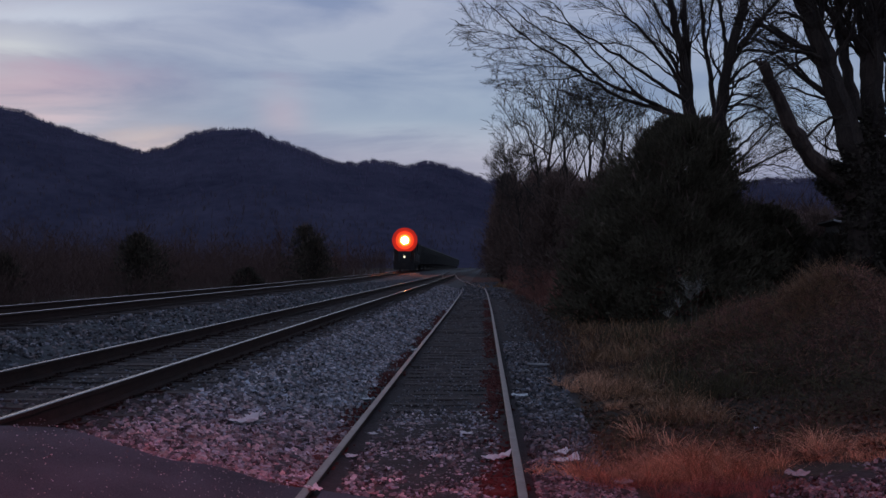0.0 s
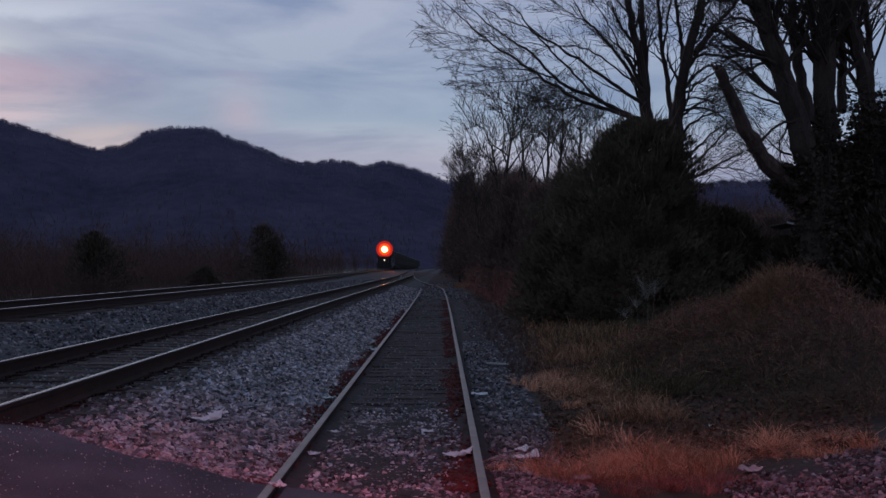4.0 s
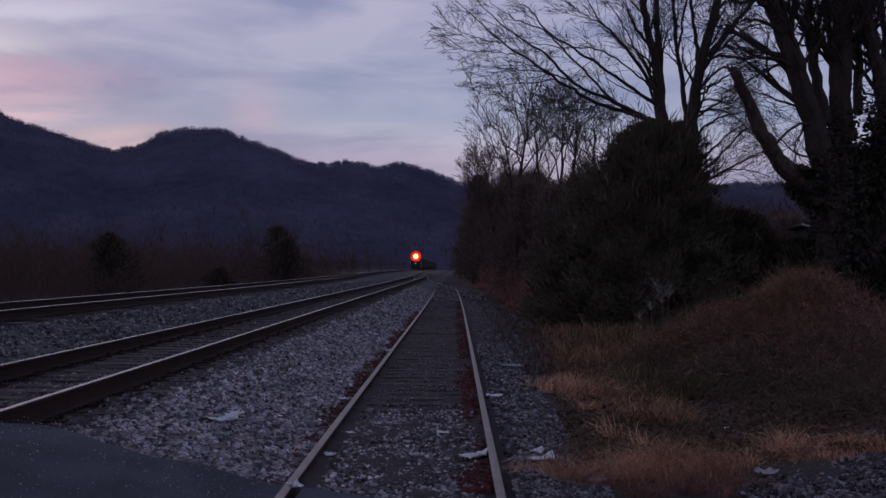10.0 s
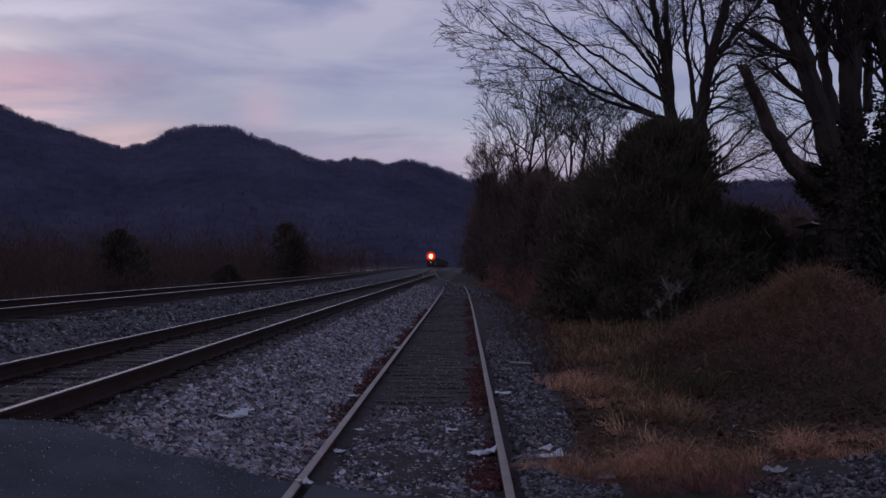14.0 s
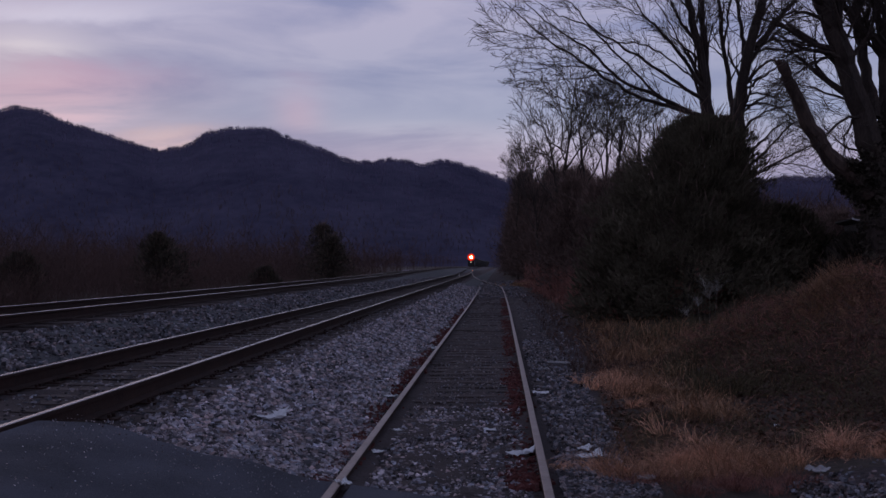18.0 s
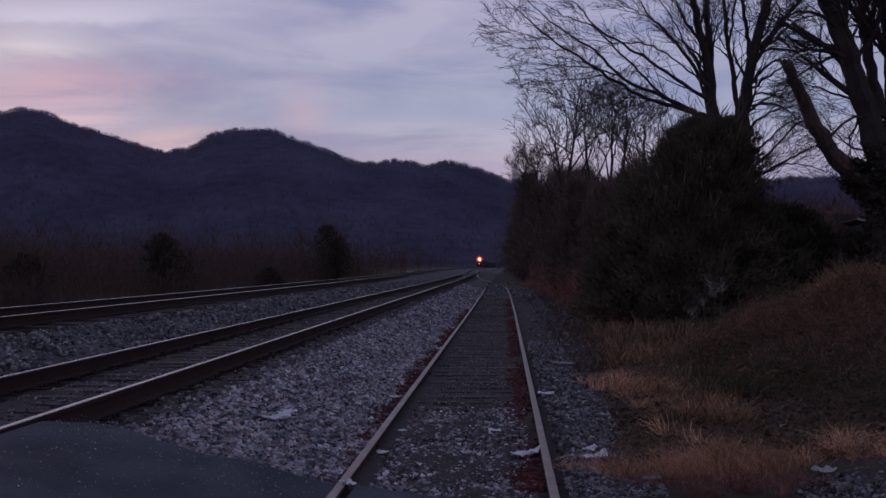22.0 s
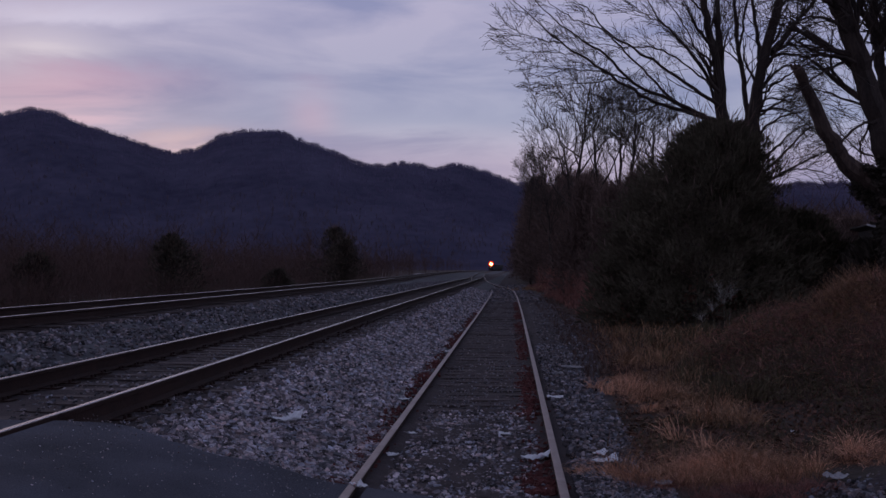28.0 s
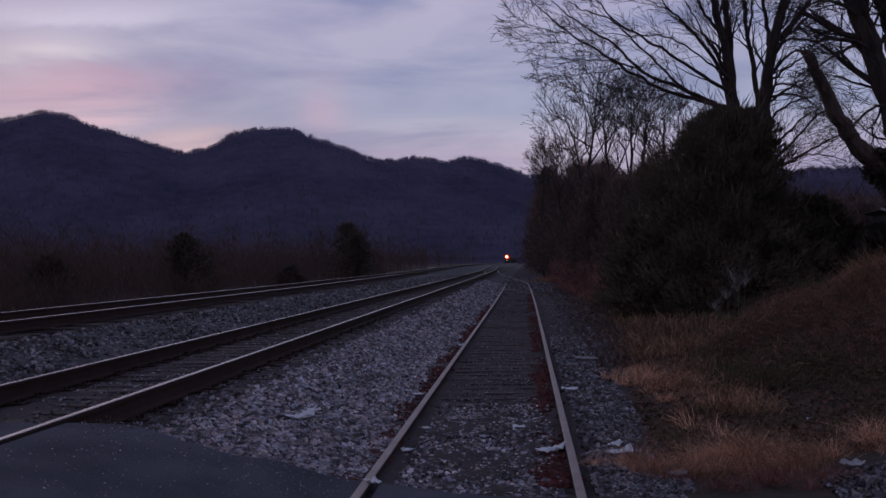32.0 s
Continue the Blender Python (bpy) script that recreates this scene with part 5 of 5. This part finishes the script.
# ---- ballast stones ----
def stones(x, y, size, seed, lift=0.3):
    """Angular stones on the ground, as uneven eight-cornered lumps."""
    r = np.random.default_rng(seed)
    n = len(x)
    cube = np.array([(-1, -1, -1), (1, -1, -1), (1, 1, -1), (-1, 1, -1), (-1, -1, 1), (1, -1, 1), (1, 1, 1), (-1, 1, 1)], float) * 0.5
    S = size * r.uniform(0.45, 1.35, (n, 1, 1)) * r.uniform(0.6, 1.2, (n, 1, 3)) * np.array([1.25, 1.1, 0.62])
    V = cube[None] * (1 + r.uniform(-0.45, 0.25, (n, 8, 3))) * S
    A = r.normal(0, 1, (n, 3, 3)) * np.array([1, 1, 0.45])[None, :, None]
    Q, _ = np.linalg.qr(A)
    V = np.einsum("nij,nkj->nki", Q, V)
    V += np.stack([x, y, ground_z(x, y) + S[:, 0, 2] * lift], -1)[:, None]
    faces = np.array([(0, 3, 2, 1), (4, 5, 6, 7), (0, 1, 5, 4), (1, 2, 6, 5), (2, 3, 7, 6), (3, 0, 4, 7)])
    F = (np.arange(n)[:, None, None] * 8 + faces[None]).reshape(-1, 4)
    return arrays("stones", V, F)


def bed(n, x0, x1, y0, y1, seed, power=1.7):
    r = np.random.default_rng(seed)
    y = y0 + (y1 - y0) * r.uniform(0, 1, n) ** power
    return r.uniform(x0, x1, n), y


def off_rails(x, y, lines):
    k = np.ones(len(x), bool)
    for c in lines:
        k &= np.abs(x - c) > 0.1
    return x[k], y[k]


for n, x0, x1, y0, y1, size, seed, text in (
        (21000, -2.62, -1.22, 7.85, 24, 0.041, 1, "grey ballast stones between the tracks"),
        (9000, -2.62, -1.25, 24, 75, 0.055, 2, "grey ballast stones farther along the siding"),
        (6000, -6.75, -5.25, 9, 30, 0.045, 3, "grey ballast stones beside the far track"),
        (5000, -6.8, -5.25, 30, 110, 0.06, 4, "grey ballast stones along the far track"),
        (3800, 0.45, 1.15, 8.0, 24, 0.034, 5, "small stones along the siding's edge"),
        (9500, 2.05, 6.5, 7.2, 11.0, 0.029, 6, "dark grey gravel at the road's edge")):
    x, y = bed(n, x0, x1, y0, y1, seed)
    if seed in (1, 2):
        x = x - np.abs(np.random.default_rng(seed).normal(0, 0.10, n)) * (x < -2.2)
    if seed in (1, 2):
        k = (x < -1.42 + 0.06 * np.sin(y * 3)) | (y < 11.5) | (y > 40)
        x, y = x[k], y[k]
    if seed == 1:
        k = y > road_edge(x) + 0.04
        x, y = x[k], y[k]
    if seed == 6:
        k = y < 8.45 + 0.62 * (x - 2.3)
        x, y = x[k], y[k]
    stuff("ballast", stones(x, y, size, seed + 30), DARK_STONE if seed in (3, 4, 5, 6) else STONE, text, "gravel")
x, y = off_rails(*bed(9000, -1.05, 0.24, 7.9, 60, 7, 1.6), (-1.16, 0.34))
stuff("ballast", stones(x, y, 0.020, 41, 0.2), DARK_STONE, "fine gravel and cinders between the siding's rails", "gravel")
x, y = off_rails(*bed(3200, -4.62, -3.42, 7.9, 45, 8, 1.5), (-4.77, -3.27))
stuff("ballast", stones(x, y, 0.030, 42, 0.15), DARK_STONE, "ballast stones between the main track's rails", "gravel")
x, y = off_rails(*bed(2100, -1.0, 0.22, 7.6, 13, 11, 1.5), (-1.16, 0.34))
k = y > road_edge(x) + 0.05
x, y = x[k], y[k]
stuff("ballast", stones(x, y, 0.029, 47, 0.2), STONE, "grey stones between the siding's rails by the road", "gravel")
x, y = bed(2600, -3.2, -2.5, 7.9, 40, 9, 1.5)
stuff("ballast", stones(x, y, 0.034, 45, 0.1), DARK_STONE, "darker stones among the tie ends", "gravel")
x, y = bed(4200, -9.6, -7.0, 12, 60, 10, 1.5)
stuff("ballast", stones(x, y, 0.045, 46, 0.1), DARK_STONE, "darker ballast of the far track", "gravel")
x, y = bed(2600, -1.6, 1.4, 55, 112, 13, 1.2)
stuff("ballast", stones(x, y, 0.07, 48, 0.2), DARK_STONE, "dark stones where the siding bends", "gravel")
x, y = bed(6000, 0.6, 2.3, 11, 70, 14, 1.6)
k = (x < verge(y)) & (x > 0.55)
stuff("ballast", stones(x[k], y[k], 0.031, 49, 0.1), DARK_STONE, "dark cinders and stones between the siding and the grass", "gravel")
x, y = bed(1500, -2.6, -1.3, 8.3, 34, 16, 1.7)
stuff("ballast", stones(x, y, 0.030, 51, 0.6), PALE_STONE, "pale broken stones on top of the ballast", "gravel")
x, y = bed(1300, 0.45, 1.05, 7.4, 9.2, 17, 1.0)
stuff("ballast", stones(x, y, 0.028, 52, 0.2), DARK_STONE, "dark gravel between the road and the grass", "gravel")
# the stones nearest the road, each lying loose on the bed
LUMPS = []
for k in range(9):
    me = stones(np.zeros(1), np.zeros(1), 0.052, 400 + k, 0.0)
    me.transform(Matrix.Translation((0, 0, -float(ground_z(0, 0)))))
    me.materials.append(STONE)
    LUMPS.append(me)
r = np.random.default_rng(19)
x, y = r.uniform(-2.55, -1.45, 290), 8.25 + 4.5 * r.uniform(0, 1, 290) ** 1.3
for k in range(290):
    if y[k] > road_edge(x[k]) + 0.06:
        ob = part("stone", LUMPS[k % 9], STONE, GROUND)
        ob.matrix_basis = pose(x[k], y[k], float(ground_z(x[k], y[k])) + 0.026, r.uniform(-15, 15), r.uniform(-15, 15), r.uniform(0, 360))
# rust-red flakes and leaves along the siding's rails
r = np.random.default_rng(12)
y = 8.2 + 46 * r.uniform(0, 1, 9000) ** 1.5
x = np.where(r.uniform(0, 1, 9000) < 0.5, -1.31, 0.19) + r.normal(0, 0.07, 9000)
k = np.sin(y * 0.8 + np.where(x < -0.4, 0, 2)) + r.normal(0, 0.6, 9000) > -0.25
stuff("rust_litter", stones(x[k], y[k], 0.034, 43, 0.35), RUSTBED, "rust-red flakes and dead leaves along the rails", "litter")


def leaves(x, y, size, seed):
    """Small curled dead leaves lying about."""
    r = np.random.default_rng(seed)
    n = len(x)
    P = np.stack([x, y, ground_z(x, y) + r.uniform(0.0, 0.05, n)], -1)
    A = r.normal(0, 1, (n, 3)) * np.array([1, 1, 0.35])
    A /= np.linalg.norm(A, axis=1)[:, None]
    B = np.cross(A, r.normal(0, 0.5, (n, 3)) + np.array([0, 0, 1.0]))
    k = (size * r.uniform(0.5, 1.4, n))[:, None]
    V = np.stack([P - A * k, P + B * k * 0.5, P + A * k + np.array([0, 0, 0.012]), P - B * k * 0.5], 1).reshape(-1, 3)
    return arrays("leaves", V, np.arange(4 * n).reshape(n, 4))


LEAF = material("dead_leaf", (0.06, 0.032, 0.022), (0.18, 0.088, 0.060), 1.5, fine=9, bump=0, vary=0.5)
x, y = strip(16000, 9.2, 26, (1.0, 1.8), (3.6, 8.5), 61)
xs, ys = strip(7000, 17, 70, (1.5, 1.7), (3.0, 3.6), 65)
x, y = np.concatenate([x, xs]), np.concatenate([y, ys])
stuff("leaf_litter", leaves(x, y, 0.030, 62), LEAF, "brown dead leaves over the verge", "leaf litter")

# stones kicked onto the asphalt's edge
x, y = bed(1000, -3.15, -1.3, 5.6, 8.1, 63, 0.6)
me = stones(x, y, 0.0065, 64, 0.0)
co = np.empty(len(me.vertices) * 3)
me.vertices.foreach_get("co", co)
co = co.reshape(-1, 3)
top = np.interp(co[:, 0], [-3.2, -2.6, -1.25], [0.48, 0.40, -0.012])
co[:, 2] += top - ground_z(co[:, 0], co[:, 1])
me.vertices.foreach_set("co", co.ravel())
me.update()
stuff("loose_gravel", me, STONE, "loose gravel kicked onto the asphalt", "gravel")


# ---- litter ----
def crumpled(w, d, h, seed, n=9, fold=0.0):
    """A crumpled sheet with folds, slightly dished, of real thickness; fold turns two opposite corners up and pinches its sides in."""
    r = random.Random(seed)
    off = Vector((seed * 3.1, seed * 1.7, 0))
    top = []
    for j in range(n):
        for i in range(n):
            u, v = i / (n - 1) - 0.5, j / (n - 1) - 0.5
            rim = 1 + 0.18 * noise.noise(Vector((u * 3, v * 3, 1)) + off)
            z = h * (0.12 + 0.55 * abs(noise.noise(Vector((u * 2.6, v * 2.6, 4)) + off)) * 2 + 0.7 * (u * u + v * v))
            if fold:
                z += fold * max(0.0, abs(u + v) - 0.45) * (1 if u + v > 0 else 0.5)
                rim *= 1 - 0.75 * abs(u - v) ** 1.3 * (u * v < 0)
            top.append((u * w * rim + r.uniform(-0.01, 0.01) * w, v * d * rim, z))
    s = Shape()
    q = [(j * n + i, j * n + i + 1, (j + 1) * n + i + 1, (j + 1) * n + i) for j in range(n - 1) for i in range(n - 1)]
    m = n * n
    s.add(top + [(a, b, c - 0.004) for a, b, c in top], q + [tuple(k + m for k in f)[::-1] for f in q])
    rim = [i for i in range(n)] + [j * n + n - 1 for j in range(1, n)] + [m - 1 - i for i in range(1, n)] + [(n - 1 - j) * n for j in range(1, n - 1)]
    s.f += [(a, b, b + m, a + m)[::-1] for a, b in zip(rim, rim[1:] + rim[:1])]
    return s


def litter(name, label, category, x, y, w, d, h, turn, seed, z=None, mat=PAPER, fold=0.0, tip=0.0):
    ob = part(name, crumpled(w, d, h, seed, fold=fold), mat)
    ob.matrix_basis = pose(x, y, float(ground_z(x, y)) + 0.012 if z is None else z, tip, 0, turn)
    tagged(ob, label, category, group="scraps along the siding")


litter("paper_scrap", "crumpled white paper on the ballast", "paper", -2.04, 10.02, 0.26, 0.20, 0.05, -14, 1, z=0.18, fold=0.12, tip=8)
litter("paper_scrap", "small folded white paper on the ballast", "paper", -2.0, 10.24, 0.12, 0.13, 0.06, -30, 21, z=0.185, tip=12)
litter("paper_scrap", "crumpled white paper against the rail", "paper", 0.17, 9.66, 0.22, 0.24, 0.06, -10, 2, fold=0.05)
litter("paper_scrap", "two-fold white paper beside the siding", "paper", 0.745, 9.44, 0.22, 0.20, 0.04, 5, 3, fold=0.04)
litter("paper_scrap", "small white paper beside the siding", "paper", 0.735, 9.80, 0.17, 0.16, 0.04, 25, 4, fold=0.05)
litter("paper_scrap", "flat white scrap beside the rail", "paper", 0.51, 14.06, 0.20, 0.22, 0.03, 0, 5)
litter("paper_scrap", "white paper caught on the rail at the road's edge", "paper", -1.13, 8.04, 0.10, 0.15, 0.05, 25, 6, z=-0.022)
litter("paper_scrap", "small white scrap outside the rail", "paper", -1.31, 13.51, 0.13, 0.14, 0.03, 40, 7)
litter("paper_scrap", "tiny white scrap far along the rail", "paper", -1.25, 21.28, 0.10, 0.2, 0.05, 0, 8)
litter("paper_scrap", "pale scrap between the siding's rails", "paper", -0.10, 11.14, 0.12, 0.10, 0.02, 0, 9)
litter("paper_scrap", "pale scrap between the siding's rails", "paper", -1.02, 11.08, 0.10, 0.10, 0.02, 30, 10)
litter("paper_scrap", "pale scrap near the rail", "paper", -1.06, 9.74, 0.10, 0.10, 0.03, 15, 11)
litter("flat_stone", "flat pale stone at the gravel's edge", "stone", 2.38, 8.58, 0.14, 0.13, 0.05, 10, 12, mat=PALE_STONE)
litter("flat_stone", "flat pale stone by the dry grass", "stone", 1.09, 8.50, 0.14, 0.12, 0.06, 10, 13, mat=PALE_STONE)
litter("paper_scrap", "grey flattened scrap beside the rail", "paper", 0.50, 15.1, 0.18, 0.14, 0.02, 15, 15, mat=DARK_STONE)
litter("paper_scrap", "tiny white scrap on the ballast far along the rail", "paper", -1.31, 28.4, 0.07, 0.12, 0.05, 0, 16)
litter("paper_scrap", "tiny white scrap in the weeds", "paper", 2.61, 10.75, 0.05, 0.05, 0.04, 0, 17)
litter("flat_stone", "small pale stone beside the siding", "stone", 0.68, 17.16, 0.11, 0.14, 0.06, 10, 14, mat=PALE_STONE)
plank = part("plank", Shape().box(-0.18, -0.04, 0, 0.18, 0.04, 0.025, 0.004), PALE_STONE)
plank.matrix_basis = pose(0.95, 18.3, float(ground_z(0.95, 18.3)) + 0.035, 0, 1.5, -8)
tagged(plank, "weathered grey board lying beside the siding", "board")


def build_heap():
    """A low heap of pale gravel beyond the far track."""
    r = np.random.default_rng(90)
    n = 500
    u, w = r.normal(0, 0.42, n), r.normal(0, 0.42, n)
    x, y = -15.8 + 2.2 * u, 190 + 3.0 * w
    me = stones(x, y, 0.16, 91)
    co = np.empty(len(me.vertices) * 3)
    me.vertices.foreach_get("co", co)
    co = co.reshape(-1, 3)
    co[:, 2] += 0.35 * np.exp(-((co[:, 0] + 15.8) / 1.6) ** 2 - ((co[:, 1] - 190) / 2.2) ** 2)
    me.vertices.foreach_set("co", co.ravel())
    me.update()
    stuff("gravel_heap", me, STONE, "low heap of pale gravel beyond the tracks", "gravel")


build_heap()


# ---- shed behind the shrubs ----
def build_shed():
    x, y = 16.0, 44.0
    z = float(ground_z(x, y)) + 0.06
    root = thing("shed", "dark weathered shed with a pale metal roof edge", "shed", pose(x, y, z, 0, 0, -8))
    hull = [(0, 1, 2, 3)[::-1], (4, 5, 6, 7), (0, 1, 5, 4), (1, 2, 6, 5), (2, 3, 7, 6), (3, 0, 4, 7)]

    def slab(x0, y0, z0, x1, y1, z1, thick):
        """A sloping slab: its underside is at z0 along x0 and at z1 along x1."""
        return Shape().add([(x0, y0, z0), (x1, y0, z1), (x1, y1, z1), (x0, y1, z0), (x0, y0, z0 + thick), (x1, y0, z1 + thick), (x1, y1, z1 + thick), (x0, y1, z0 + thick)], hull)

    def wall(x0, y0, x1, y1, h0, h1):
        return Shape().add([(x0, y0, -0.2), (x1, y0, -0.2), (x1, y1, -0.2), (x0, y1, -0.2), (x0, y0, h0), (x1, y0, h1), (x1, y1, h1), (x0, y1, h0)], hull)

    part("wall", wall(-2.4, -1.8, 2.4, -1.68, 2.45, 1.15), WOODWALL, root)
    part("wall", wall(-2.4, 1.68, 2.4, 1.8, 2.45, 1.15), WOODWALL, root)
    part("wall", wall(-2.4, -1.67, -2.28, 1.67, 2.44, 2.42), WOODWALL, root)
    part("wall", wall(2.28, -1.67, 2.4, 1.67, 1.16, 1.14), WOODWALL, root)
    roof = part("roof", slab(-2.7, -2.1, 2.56, 2.7, 2.1, 1.10, 0.06), WOODWALL, root)
    part("roof_edge", slab(-2.72, -2.14, 2.56, -1.74, -2.105, 2.295, 0.075), PALE_STONE, roof, "pale metal flashing")


build_shed()


# ---- unseen added crossing signal: its red lamp lights near ground until turned off the road ----
RED_LAMP = glowing("red_signal_lens", (1.0, 0.05, 0.10), 780)
SIGNAL_BLACK = material("black_signal_paint", (0.012, 0.012, 0.012), (0.03, 0.03, 0.03), 3, rough=0.6)
LAMP_AT = (-0.6, 2.0, 3.6)


def build_signal():
    x, y = 3.4, 1.85
    root = thing("crossing_signal", "unseen mast added to carry the red crossing lamp", "crossing signal", pose(x, y, 0.0))
    part("mast", Shape().tube([(0, 0, 0.0), (0, 0, 4.5)], [0.06, 0.055], 12), SHEET, root)
    part("base", Shape().box(-0.2, -0.2, -0.1, 0.2, 0.2, 0.25, 0.03, top=0.8), SHEET, root)
    part("crossarm", Shape().box(-4.6, -0.03, 4.06, 0.3, 0.03, 4.14), SHEET, root)
    part("hanger", Shape().tube([(LAMP_AT[0] - x, 0, 4.1), (LAMP_AT[0] - x, 0.0, 3.75)], [0.025, 0.025], 8), SHEET, root)
    head = thing("signal_lamp", "unseen red crossing lamp, added with a hood that cuts its beam", "signal lamp", pose(*LAMP_AT))
    part("backplate", Shape().box(-0.5, -0.12, -0.16, 0.5, 0.0, 0.16, 0.02), SIGNAL_BLACK, head)
    # hood shaped to cut the red light off past the near ground
    part("hood", Shape().box(-0.55, 0.0, 0.16, 0.55, 0.52, 0.18), SIGNAL_BLACK, head)
    part("hood_floor", Shape().box(-0.55, 0.0, -0.18, 0.55, 0.1, -0.16), SIGNAL_BLACK, head)
    lens = Shape()
    lens.add([(-0.28, 0.03, -0.06), (0.28, 0.03, -0.06), (0.28, 0.03, 0.06), (-0.28, 0.03, 0.06)], [(0, 1, 2, 3)])
    part("lens", lens, RED_LAMP, head, "glowing red lens")
    return head


SIGNAL_LAMP = build_signal()


# ---- motion ----
def motions():
    for ob, lead, length in TRAIN:
        rows = []
        for k in range(17):
            t = 2.0 * k
            a = train_y(t) + lead
            b = a + length
            if a > 1240:
                a, b = 1240 + (a - 1240), 1240 + (a - 1240) + length
            xa, xb = float(far_x(a)), float(far_x(b))
            rows.append((t, pose(xa, a, float(far_z(a)), 0, 0, -math.degrees(math.atan2(xb - xa, b - a)))))
        walk(ob, rows)
    # the lamp points down the track, turns aside in place of flashing, and away when the train has cleared
    turns = [(0.0, 0), (0.3, 0), (0.4, 60), (0.5, 0), (0.9, 0), (1.0, 14), (1.1, 0), (1.9, 0), (2.0, 22), (2.1, 0), (6.2, 0), (6.3, 80), (6.4, 160), (32.0, 160)]
    walk(SIGNAL_LAMP, [(t, pose(*LAMP_AT, -42, 0, -a)) for t, a in turns])


motions()
